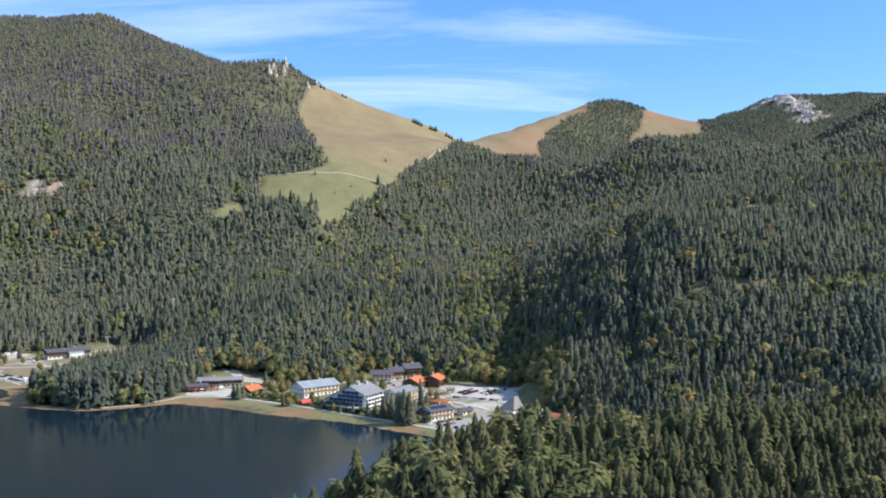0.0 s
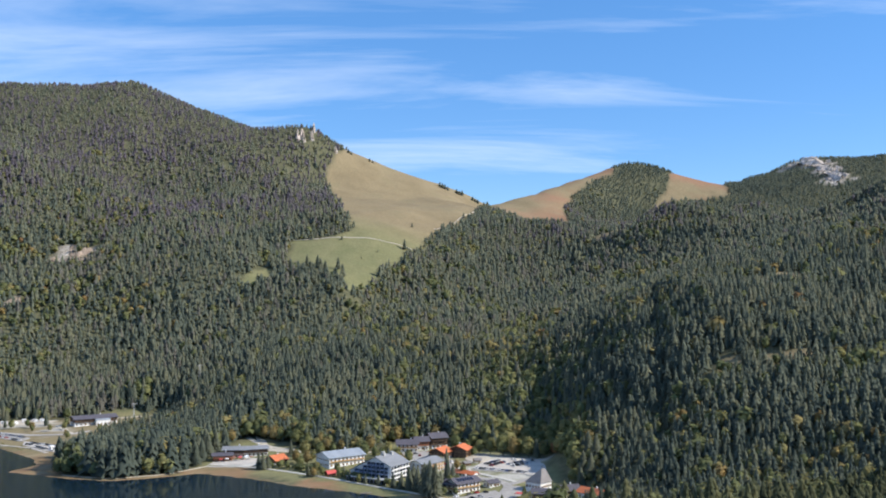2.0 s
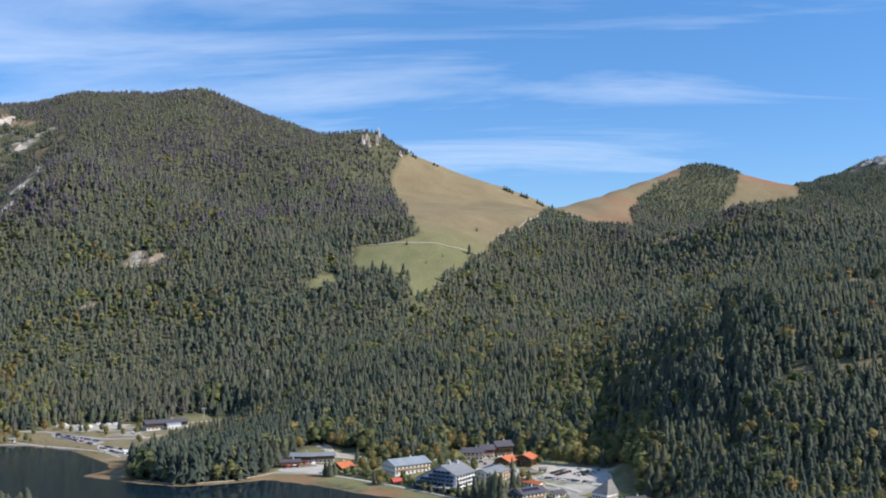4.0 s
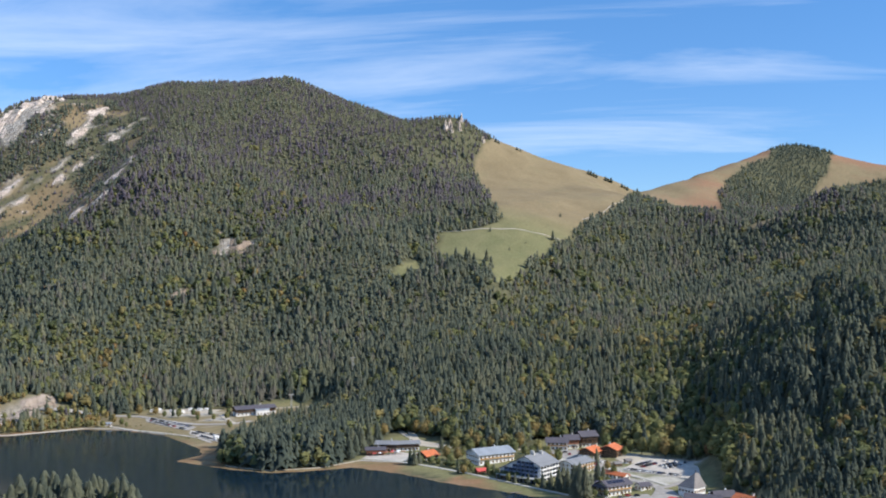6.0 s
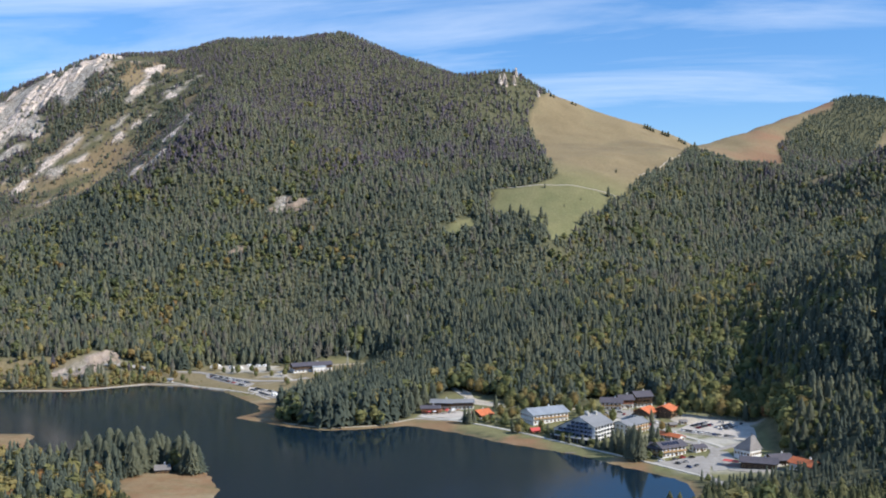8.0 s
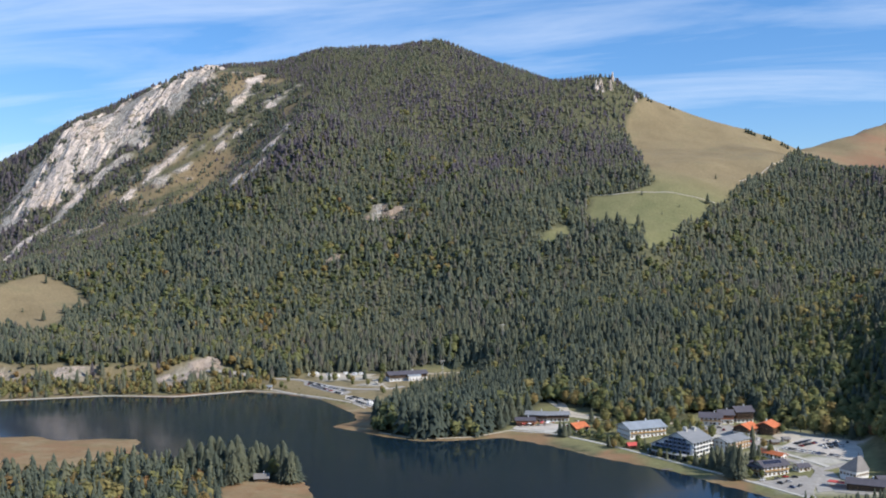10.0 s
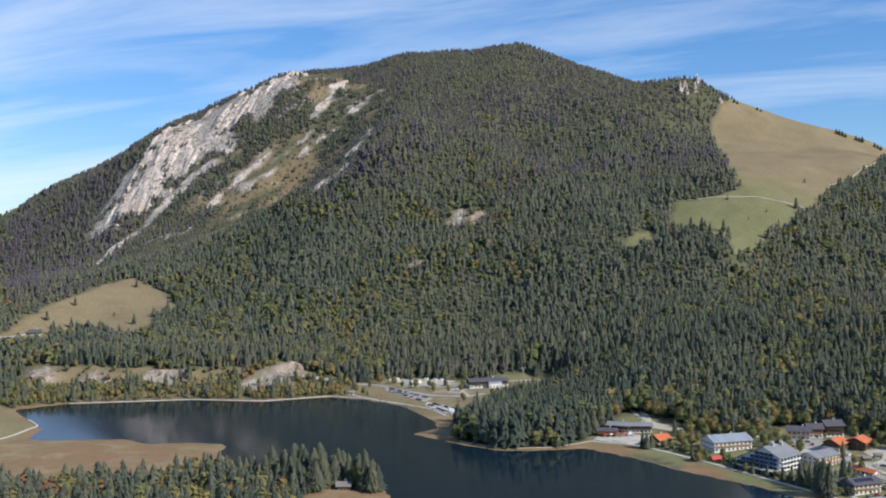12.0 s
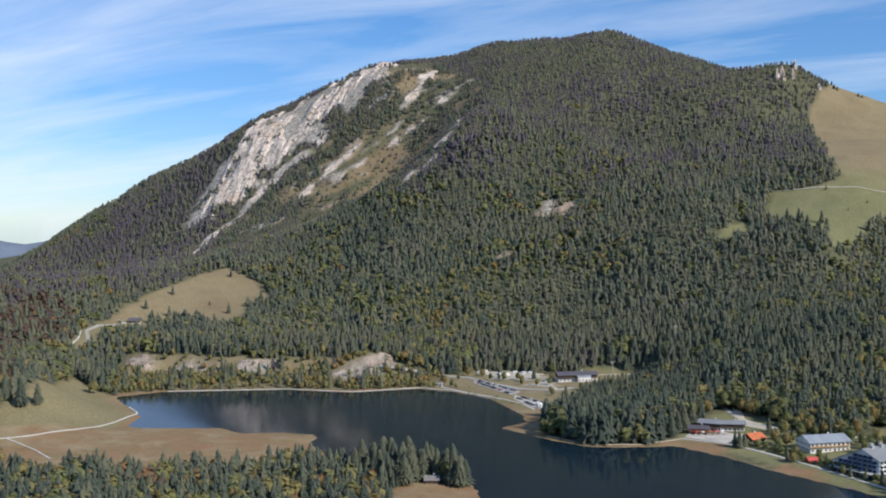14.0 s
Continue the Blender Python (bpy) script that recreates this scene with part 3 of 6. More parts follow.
def hazed_wood_material():
    made, tree, shader = material("hazed_woods")
    # haze blue instead of the green of the woods
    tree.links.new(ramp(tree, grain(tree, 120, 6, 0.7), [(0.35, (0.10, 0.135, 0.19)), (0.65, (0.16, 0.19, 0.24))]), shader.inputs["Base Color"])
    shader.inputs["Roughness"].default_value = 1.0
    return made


HAZED_WOODS = hazed_wood_material()
distant_ridge()

# ---- woods ----


def needle_material(name, stops, rough=0.9):
    """Foliage whose colour runs over a ramp from tree to tree, with darker and lighter twigs."""
    made, tree, shader = material(name)
    colour = ramp(tree, attribute(tree, "tint"), stops)
    twig = ramp(tree, grain(tree, 0.9, 4, 0.6), [(0.3, grey(0.72)), (0.7, grey(1.24))])
    leaf = mix(tree, 1.0, colour, twig, "MULTIPLY")
    tree.links.new(leaf, shader.inputs["Base Color"])
    through_light = node(tree, "ShaderNodeBsdfTranslucent", {"Color": leaf})
    both = node(tree, "ShaderNodeMixShader", {"Fac": 0.34})
    tree.links.new(shader.outputs[0], both.inputs[1])
    tree.links.new(through_light.outputs[0], both.inputs[2])
    tree.links.new(both.outputs[0], tree.nodes["Material Output"].inputs["Surface"])
    shader.inputs["Roughness"].default_value = rough
    shader.inputs["Specular IOR Level"].default_value = 0.2
    bump(tree, shader, grain(tree, 0.7, 3), 0.8, 0.5)
    return made


# bluish haze is put into this ramp; the needles themselves are olive
HAZED_SPRUCE = needle_material("hazed_spruce_needles", [(0.0, (0.080, 0.100, 0.078)), (0.35, (0.134, 0.152, 0.108)), (0.60, (0.196, 0.196, 0.120)),
                                            # purplish-grey end: leafless crowns, with haze mixed into the colour
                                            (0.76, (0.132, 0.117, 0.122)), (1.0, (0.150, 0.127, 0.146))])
# the same spruces on the near hill, in olive without the haze
NEAR_SPRUCE = needle_material("olive_needles", [(0.0, (0.064, 0.074, 0.040)), (0.35, (0.112, 0.118, 0.056)), (0.60, (0.166, 0.158, 0.072)), (1.0, (0.150, 0.132, 0.090))])
LEAVES = needle_material("autumn_leaves", [(0.0, (0.112, 0.134, 0.060)), (0.35, (0.215, 0.222, 0.090)), (0.6, (0.285, 0.245, 0.100)),
                                           (0.8, (0.30, 0.205, 0.080)), (0.92, (0.28, 0.150, 0.072)), (1.0, (0.150, 0.105, 0.078))])


def mesh_of(name, verts, tris, tint, mat):
    """One mesh from arrays of corners, triangles and a tint for each corner."""
    made = bpy.data.meshes.new(name)
    made.vertices.add(len(verts))
    made.vertices.foreach_set("co", verts.astype(np.float32).ravel())
    made.loops.add(tris.size)
    made.loops.foreach_set("vertex_index", tris.astype(np.int32).ravel())
    made.polygons.add(len(tris))
    made.polygons.foreach_set("loop_start", np.arange(0, tris.size, 3, dtype=np.int32))
    made.update(calc_edges=True)
    point_values(made, "tint", tint)
    made.polygons.foreach_set("use_smooth", np.ones(len(tris), bool))
    made.materials.append(mat)
    return made


def conifer_pattern(tiers, spikes, rng, slim=0.225):
    """A spruce one unit high: skirts of drooping boughs, each a ring of jagged spikes. Corners and triangles."""
    verts, tris = [], []
    for k in range(tiers):
        s = k / tiers
        top, low = 1.0 if k == tiers - 1 else min(1.0, 0.16 + 0.84 * (s + 1.55 / tiers)), 0.06 + 0.90 * s
        reach = slim * (1 - s) ** 0.66 * rng.uniform(0.85, 1.12) + 0.012
        first = len(verts)
        verts.append((rng.normal(0, 0.004), rng.normal(0, 0.004), top))
        turn = rng.uniform(0, 6.3)
        for j in range(2 * spikes):
            a = turn + math.pi * j / spikes + rng.normal(0, 0.12)
            r, z = (reach * rng.uniform(0.8, 1.2), low - rng.uniform(0, 0.25) / tiers) if j % 2 == 0 else (reach * rng.uniform(0.45, 0.65), low + 0.5 / tiers)
            verts.append((r * math.cos(a), r * math.sin(a), z))
        for j in range(2 * spikes):
            tris.append((first, first + 1 + j, first + 1 + (j + 1) % (2 * spikes)))
    return np.array(verts), np.array(tris)


def broadleaf_pattern(sprays, rng):
    """A round-headed tree one unit high: an uneven dark heart, and sprays of leaves that stand out all round it."""
    verts, tris = [], []
    ball = bmesh.new()
    bmesh.ops.create_icosphere(ball, subdivisions=1, radius=1)
    heart = [tuple(v.co) for v in ball.verts]
    tris += [tuple(v.index for v in f.verts) for f in ball.faces]
    ball.free()
    lean, girth = rng.normal(0, 0.03, 2), rng.uniform(0.25, 0.34)
    for x, y, z in heart:
        r = rng.uniform(0.62, 1.05)
        verts.append((lean[0] + x * r * girth, lean[1] + y * r * girth, max(0.03, 0.53 + z * r * 0.42)))
    for _ in range(sprays):
        out = Vector(rng.normal(0, 1, 3)).normalized()
        if out.z < -0.75:
            out.z = -out.z
        r = rng.uniform(0.72, 1.08)
        centre = Vector((lean[0] + out.x * girth * r, lean[1] + out.y * girth * r, max(0.1, 0.53 + out.z * 0.43 * r)))
        normal = (out + Vector(rng.normal(0, 0.32, 3)) + Vector((0, 0, 0.25))).normalized()
        u = normal.orthogonal().normalized()
        v = normal.cross(u)
        size, turn = rng.uniform(0.08, 0.17) * (36 / max(sprays, 36)) ** 0.4 * (1.5 if sprays < 20 else 1), rng.uniform(0, 6.3)
        first = len(verts)
        for k in range(3):
            a = turn + 2.09 * k + rng.normal(0, 0.3)
            verts.append(tuple(centre + (u * math.cos(a) + v * math.sin(a)) * size * rng.uniform(0.7, 1.3)))
        tris.append((first, first + 1, first + 2))
    return np.array(verts), np.array(tris)


def stand(name, patterns, x, y, z, tall, wide, tint, mat, rng):
    """Many trees in one mesh: each a turned, scaled pattern at its place."""
    all_v, all_t, all_c, base = [], [], [], 0
    pick = rng.integers(0, len(patterns), len(x))
    for p, (verts, tris) in enumerate(patterns):
        at = np.nonzero(pick == p)[0]
        if not len(at):
            continue
        a = rng.uniform(0, 6.3, len(at))
        c, s = np.cos(a)[:, None], np.sin(a)[:, None]
        w, t = (tall * wide)[at][:, None], tall[at][:, None]
        lean = rng.normal(0, 0.02, (2, len(at), 1)) * t
        vx = x[at][:, None] + w * (c * verts[:, 0] - s * verts[:, 1]) + lean[0] * verts[:, 2]
        vy = y[at][:, None] + w * (s * verts[:, 0] + c * verts[:, 1]) + lean[1] * verts[:, 2]
        vz = z[at][:, None] + t * verts[:, 2]
        all_v.append(np.stack([vx, vy, vz], -1).reshape(-1, 3))
        all_t.append((tris[None] + (np.arange(len(at)) * len(verts))[:, None, None] + base).reshape(-1, 3))
        all_c.append(np.repeat(tint[at], len(verts)))
        base += len(at) * len(verts)
    return mesh_of(name, np.concatenate(all_v), np.concatenate(all_t), np.concatenate(all_c), mat)


def scatter(x0, x1, y0, y1, step, rng):
    """Points of a loose grid, each strayed from its place."""
    gx, gy = np.meshgrid(np.arange(x0, x1, step), np.arange(y0, y1, step), indexing="ij")
    return gx.ravel() + rng.uniform(-0.48, 0.48, gx.size) * step, gy.ravel() + rng.uniform(-0.48, 0.48, gx.size) * step


def wooded(x, y):
    """Where trees stand: off the water, meadows, rock and built ground, on slopes that face the lake."""
    rough = region(ROUGH, x, y, 15, 20)
    open_land = np.maximum.reduce([meadow_cover(x, y) * (1 - 0.75 * rough), stone_cover(x, y) * (0.95 - 0.25 * rough * (region(WHITE_FACE, x, y, 8, 20) < 0.3)), region(REEDS, x, y, 2, 2), region(HUT_SHORE, x, y, 2, 1)] + [region(p, x, y, 1, 1) for p in (SPIT, REED_A, REED_B, REED_C)])
    shore = edge_distance(LAKE, x, y)
    h = land(x, y)
    away = np.hypot(x + 30, y - 100)
    back = land(x + (x + 30) / away * 30, y + (y - 100) / away * 30) - h
    turn = np.degrees(np.arctan2(x, np.maximum(y, 1)))
    fan = (turn > -55) & (turn < 27) & (y > 222)
    return (open_land < 0.35) & (shore > 8) & ((edge_distance(VILLAGE, x, y) > 8) | (y < 690)) & (back > -8) & fan & (fractal(x, y, 14, 23, 2) > -0.95), h


NEAREST = []


def plant_woods():
    rng = np.random.default_rng(7)
    spruces = {"near": [conifer_pattern(9, 6, rng, 0.235) for _ in range(12)], "middle": [conifer_pattern(5, 4, rng, 0.24) for _ in range(14)],
               "far": [conifer_pattern(2, 4, rng, 0.26) for _ in range(14)]}
    broad = {"near": [broadleaf_pattern(110, rng) for _ in range(6)], "middle": [broadleaf_pattern(30, rng) for _ in range(8)],
             "far": [broadleaf_pattern(14, rng) for _ in range(6)]}
    spruces["remote"], broad["remote"] = spruces["far"], broad["far"]
    for zone, y0, y1, step in (("near", 0, 600, 4.9), ("middle", 600, 1250, 5.3), ("far", 1250, 2000, 7.9), ("remote", 2000, 3900, 9.3)):
        x, y = scatter(-2300, 1500, 215, 3700, step, rng)
        away = np.hypot(x, y)
        keep = (away > y0) & (away <= y1)
        x, y = x[keep], y[keep]
        ok, h = wooded(x, y)
        x, y, h = x[ok], y[ok], h[ok]
        away = np.hypot(x, y)
        leafy = 0.06 + 0.30 * smooth(0.1, 0.7, fractal(x, y, 150, 41, 3)) + 0.32 * smooth(48, 20, edge_distance(VILLAGE, x, y)) * (h < 60) * (y > 690)
        leafy = (leafy + 0.6 * smooth(60, 15, line_distance(BROOK, x, y))) * smooth(440, 280, h) * (1 - 0.8 * smooth(-1050, -1250, x))
        leafy = np.maximum.reduce([leafy, 0.55 * region(LEFT_WOOD, x, y, 10, 10), 0.42 * ((x < -300) & (y < 600)),
                                    0.5 * smooth(50, 22, edge_distance(LAKE, x, y)) * ((y > 600) & (x > -520)) * smooth(-0.5, 0.1, fractal(x, y, 45, 191, 2)), 0.5 * smooth(0.3, 0.65, fractal(x, y, 75, 171, 3)) * smooth(300, 180, h) * (away > 680)])
        is_leafy = rng.uniform(0, 1, len(x)) < leafy
        # bare: leafless crowns higher up and far left; haze is tinted in too
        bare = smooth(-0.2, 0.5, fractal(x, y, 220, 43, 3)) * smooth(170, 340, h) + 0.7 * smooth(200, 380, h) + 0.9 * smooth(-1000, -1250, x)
        stand_tone = 0.16 * fractal(x, y, 110, 141, 3) + 0.10 * fractal(x, y, 32, 151, 2)
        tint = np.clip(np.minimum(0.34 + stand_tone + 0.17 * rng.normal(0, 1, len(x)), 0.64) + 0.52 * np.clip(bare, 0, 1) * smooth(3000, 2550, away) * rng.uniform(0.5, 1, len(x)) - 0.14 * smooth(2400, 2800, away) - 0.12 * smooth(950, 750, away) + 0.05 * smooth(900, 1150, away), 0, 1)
        tall = rng.triangular(9, 15, 22, len(x)) * (1 + 0.22 * fractal(x, y, 70, 161, 2)) * (1 - 0.25 * smooth(280, 560, h)) * (0.94 - 0.12 * smooth(900, 1500, away))
        wide = rng.uniform(0.9, 1.4, len(x)) * (1 + 0.2 * smooth(900, 1500, away))
        tall = tall * (1 - 0.35 * smooth(130, 70, np.hypot(x + 330, y - 990)))
        tall = tall * (1 - 0.35 * smooth(70, 25, np.hypot(x - 110, y - 725)))
        tall = tall * (1 + 0.28 * smooth(95, 55, np.hypot(x + 255, y - 800)))
        tall = tall * (1 - 0.55 * smooth(75, 45, np.hypot(x - 65, y - 632)))
        behind = smooth(150, 60, edge_distance(VILLAGE, x, y)) * (y > 760) * (x < 60)
        tall, tint = tall * (1 + 0.22 * behind), np.clip(tint - 0.14 * behind, 0, 1)
        sparse = region(ROUGH, x, y, 15, 20)
        tall = tall * (1 - 0.45 * sparse)
        thin = rng.uniform(0, 1, len(x)) < 0.25 * sparse
        if zone == "near":
            lone = np.zeros(len(x), bool)
            lone[np.argsort(y + 1e4 * (is_leafy | (x < -90)))[:130]] = True
            NEAREST.extend((float(a), float(b), float(c), float(d)) for a, b, c, d in zip(x[lone], y[lone], tall[lone], wide[lone]))
            thin = thin | lone
        for kind, mask, patterns, mat in (("spruce_wood", ~is_leafy & ~thin, spruces[zone], NEAR_SPRUCE if zone == "near" else HAZED_SPRUCE), ("autumn_wood", is_leafy & ~thin, broad[zone], LEAVES)):
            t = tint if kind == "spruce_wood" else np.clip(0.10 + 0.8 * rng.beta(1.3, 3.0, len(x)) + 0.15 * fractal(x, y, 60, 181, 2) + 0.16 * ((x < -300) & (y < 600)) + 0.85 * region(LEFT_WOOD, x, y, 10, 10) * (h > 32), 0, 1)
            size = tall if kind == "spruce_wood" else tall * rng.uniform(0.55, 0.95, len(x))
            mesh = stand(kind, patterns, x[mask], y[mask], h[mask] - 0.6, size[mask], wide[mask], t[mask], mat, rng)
            label = "dense dark green spruce forest on the slopes" if kind == "spruce_wood" else "yellow and orange autumn trees among the spruces"
            tagged(new(kind, mesh), label, "forest", kind="stuff")



def plant_rough():
    """Dwarf pines and stunted spruces between the rubble streaks beside the rock face."""
    rng = np.random.default_rng(29)
    x, y = scatter(-1600, -820, 1240, 2200, 6.2, rng)
    clumps = fractal(x, y, 38, 201, 3) + 0.5 * fall_streaks(x, y, 30, 207)
    inside = (region(ROUGH, x, y, 10, 15) > 0.5) & (region(WHITE_FACE, x, y, 6, 20) < 0.4)
    ledges = (region(WHITE_FACE, x, y, 6, 20) > 0.4) & (fractal(x, y, 24, 211, 3) > 0.75)
    keep = (inside & (scree_cover(x, y) < 0.15) & (clumps > -0.2 + 0.6 * rng.uniform(0, 1, len(x)))) | ledges
    x, y = x[keep], y[keep]
    n = len(x)
    patterns = [conifer_pattern(2, 4, rng, 0.34) for _ in range(8)]
    tint = np.clip(0.42 + 0.22 * rng.normal(0, 1, n), 0, 1)
    tagged(new("dwarf_pines", stand("dwarf_pines", patterns, x, y, land(x, y) + 1.0, rng.uniform(5, 13, n), rng.uniform(0.9, 1.4, n), tint, HAZED_SPRUCE, rng)),
           "dark dwarf pines and stunted spruces among pale rubble", "trees", kind="stuff")


def plant_shrubs():
    """Birches, alders and young spruces between the lake and the road, and along the shores."""
    rng = np.random.default_rng(19)
    x, y = scatter(-960, 120, 560, 1100, 4.6, rng)
    shore = edge_distance(LAKE, x, y)
    belt = ((region(SHRUBS, x, y, 3, 3) > 0.5) & (quarry_cover(x, y) < 0.3) & (shore > 5)) | (region(BRUSH, x, y, 2, 2) > 0.5)
    keep = belt & (rng.uniform(0, 1, len(x)) < 0.42 + 0.42 * smooth(-0.3, 0.4, fractal(x, y, 40, 47, 2)) - 0.3 * smooth(50, 90, shore))
    x, y = x[keep], y[keep]
    h = land(x, y) - 0.3
    spruce = (rng.uniform(0, 1, len(x)) < 0.14) & (region(BRUSH, x, y, 2, 2) < 0.5)
    conifers = [conifer_pattern(7, 5, rng) for _ in range(5)]
    rounds = [broadleaf_pattern(34, rng) for _ in range(8)]
    s, b = spruce, ~spruce
    n = len(x)
    tagged(new("young_spruces", stand("young_spruces", conifers, x[s], y[s], h[s], rng.uniform(8, 19, n)[s], rng.uniform(0.9, 1.3, n)[s],
           np.clip(rng.normal(0.45, 0.15, n), 0, 1)[s], HAZED_SPRUCE, rng)), "young spruces between the lake and the road", "trees", kind="stuff")
    tagged(new("shrubs", stand("shrubs", rounds, x[b], y[b], h[b], (rng.uniform(3, 9.5, n) * np.where(region(BRUSH, x, y, 2, 2) > 0.5, 0.2, 1.0))[b], rng.uniform(0.9, 1.3, n)[b],
           np.clip(0.28 + 0.6 * rng.beta(1.5, 2.2, n) + 0.1 * fractal(x, y, 40, 49, 2), 0, 1)[b], LEAVES, rng)), "autumn shrubs and small trees along the lake shore", "shrubs", kind="stuff")


plant_woods()
plant_rough()
plant_shrubs()

# ---- parts and building materials ----


def part(name, bm, mat, parent, label=""):
    """Links a bmesh as one mesh object under its thing or part."""
    mesh = bpy.data.meshes.new(name)
    bm.normal_update()
    bm.to_mesh(mesh)
    bm.free()
    mesh.materials.append(mat)
    return shared_part(name, mesh, parent, label)


def shared_part(name, mesh, parent, label=""):
    ob = new(name, mesh)
    ob.parent = parent
    if label:
        tagged(ob, label)
    return ob


def thing(name, x, y, turn, label, category, group="", z=None):
    """An empty at the base of a thing, on the ground."""
    ob = tagged(new(name), label, category, group)
    ob.matrix_world = pose(x, y, float(land(x, y)) if z is None else z, 0, 0, turn)
    return ob


def block(bm, x0, x1, y0, y1, z0, z1):
    """A box between the given planes."""
    v = [bm.verts.new(c) for c in ((x0, y0, z0), (x1, y0, z0), (x1, y1, z0), (x0, y1, z0), (x0, y0, z1), (x1, y0, z1), (x1, y1, z1), (x0, y1, z1))]
    for f in ((3, 2, 1, 0), (4, 5, 6, 7), (0, 1, 5, 4), (1, 2, 6, 5), (2, 3, 7, 6), (3, 0, 4, 7)):
        bm.faces.new([v[i] for i in f])
    return v


def prism(bm, outline, y0, y1):
    """A solid with the given outline in x and z, from y0 to y1."""
    a = [bm.verts.new((x, y0, z)) for x, z in outline]
    b = [bm.verts.new((x, y1, z)) for x, z in outline]
    bm.faces.new(a)
    bm.faces.new(b[::-1])
    for i in range(len(a)):
        j = (i + 1) % len(a)
        bm.faces.new((a[j], a[i], b[i], b[j]))
    bmesh.ops.recalc_face_normals(bm, faces=bm.faces[:])


def surface(name, dark, light, size=1.2, rough=0.8, metal=0.0, stretch=None, relief=0.3, wear=None):
    """A painted, plastered or boarded surface with grain and broader stains."""
    made, tree, shader = material(name)
    where = node(tree, "ShaderNodeTexCoord").outputs["Object"]
    if stretch:
        where = node(tree, "ShaderNodeMapping", {"Vector": where, "Scale": stretch}).outputs[0]
    fine = node(tree, "ShaderNodeTexNoise", {"Vector": where, "Scale": 1 / size, "Detail": 5.0}).outputs["Fac"]
    stain = node(tree, "ShaderNodeTexNoise", {"Vector": where, "Scale": 0.12 / size, "Detail": 3.0}).outputs["Fac"]
    colour = ramp(tree, fine, [(0.3, dark), (0.7, light)])
    shade = ramp(tree, stain, [(0.3, grey(0.82)), (0.6, grey(1.0))])
    colour = mix(tree, 1.0, colour, shade, "MULTIPLY")
    if wear:
        colour = mix(tree, node(tree, "ShaderNodeObjectInfo").outputs["Random"], colour, wear)
    tree.links.new(colour, shader.inputs["Base Color"])
    shader.inputs["Roughness"].default_value = rough
    shader.inputs["Metallic"].default_value = metal
    bump(tree, shader, fine, relief, 0.1)
    return made


PLASTER = surface("white_plaster", (0.70, 0.69, 0.66), (0.80, 0.79, 0.76))
TIMBER = surface("dark_timber", (0.055, 0.032, 0.02), (0.11, 0.065, 0.04), 0.4, 0.75, stretch=(1, 1, 0.15))
WARM_TIMBER = surface("reddish_timber", (0.22, 0.085, 0.045), (0.32, 0.13, 0.07), 0.4, 0.75, stretch=(1, 1, 0.15))
HONEY_TIMBER = surface("honey_timber", (0.36, 0.22, 0.10), (0.48, 0.31, 0.15), 0.4, 0.7)
METAL_ROOF = surface("grey_sheet_roof", (0.26, 0.29, 0.32), (0.34, 0.37, 0.40), 2.0, 0.55, 0.0, (6, 0.4, 1))
WEATHERED_ROOF = surface("weathered_sheet_roof", (0.19, 0.20, 0.21), (0.26, 0.265, 0.275), 2.0, 0.75, 0.0, (6, 0.4, 1))
SLATE_ROOF = surface("dark_slate_roof", (0.075, 0.068, 0.078), (0.13, 0.115, 0.125), 0.5, 0.6)
ORANGE_ROOF = surface("orange_tile_roof", (0.50, 0.13, 0.045), (0.66, 0.20, 0.075), 0.5, 0.7)
SHINGLE = surface("weathered_shingle", (0.17, 0.155, 0.145), (0.27, 0.25, 0.235), 0.5, 0.85)
BLUE_PANEL = surface("grey_blue_panel", (0.14, 0.19, 0.28), (0.20, 0.25, 0.35), 1.0, 0.6)
CONCRETE = surface("concrete", (0.40, 0.39, 0.37), (0.52, 0.51, 0.48))
AWNING = surface("red_awning", (0.50, 0.07, 0.06), (0.62, 0.11, 0.09), 1.0, 0.8)
DARK_PANEL = surface("solar_panel", (0.02, 0.022, 0.04), (0.035, 0.038, 0.06), 0.6, 0.25)


def glass_material():
    made, tree, shader = material("window_glass")
    shader.inputs["Base Color"].default_value = (0.02, 0.025, 0.03, 1)
    shader.inputs["Roughness"].default_value = 0.08
    shader.inputs["IOR"].default_value = 1.5
    return made


GLASS = glass_material()


def flat_mesh(name, boxes, mat):
    bm = bmesh.new()
    for b in boxes:
        block(bm, *b)
    mesh = bpy.data.meshes.new(name)
    bm.normal_update()
    bm.to_mesh(mesh)
    bm.free()
    mesh.materials.append(mat)
    return mesh


def lattice_mesh(name, xs, zs, open_cells, y0, y1, mat):
    """One slab over a grid of lines in x and z, with the open cells left out."""
    bm = bmesh.new()
    front = [[bm.verts.new((x, y0, z)) for z in zs] for x in xs]
    back = [[bm.verts.new((x, y1, z)) for z in zs] for x in xs]
    cells = {(i, j) for i in range(len(xs) - 1) for j in range(len(zs) - 1)} - set(open_cells)
    for i, j in sorted(cells):
        ring = [(i, j), (i + 1, j), (i + 1, j + 1), (i, j + 1)]
        bm.faces.new([front[a][b] for a, b in ring])
        bm.faces.new([back[a][b] for a, b in reversed(ring)])
        for k, (di, dj) in enumerate(((0, -1), (1, 0), (0, 1), (-1, 0))):
            if (i + di, j + dj) not in cells:
                (a, b), (c, d) = ring[k], ring[(k + 1) % 4]
                bm.faces.new((front[c][d], front[a][b], back[a][b], back[c][d]))
    for v in [v for v in bm.verts if not v.link_faces]:
        bm.verts.remove(v)
    return make_mesh(name, bm, mat)


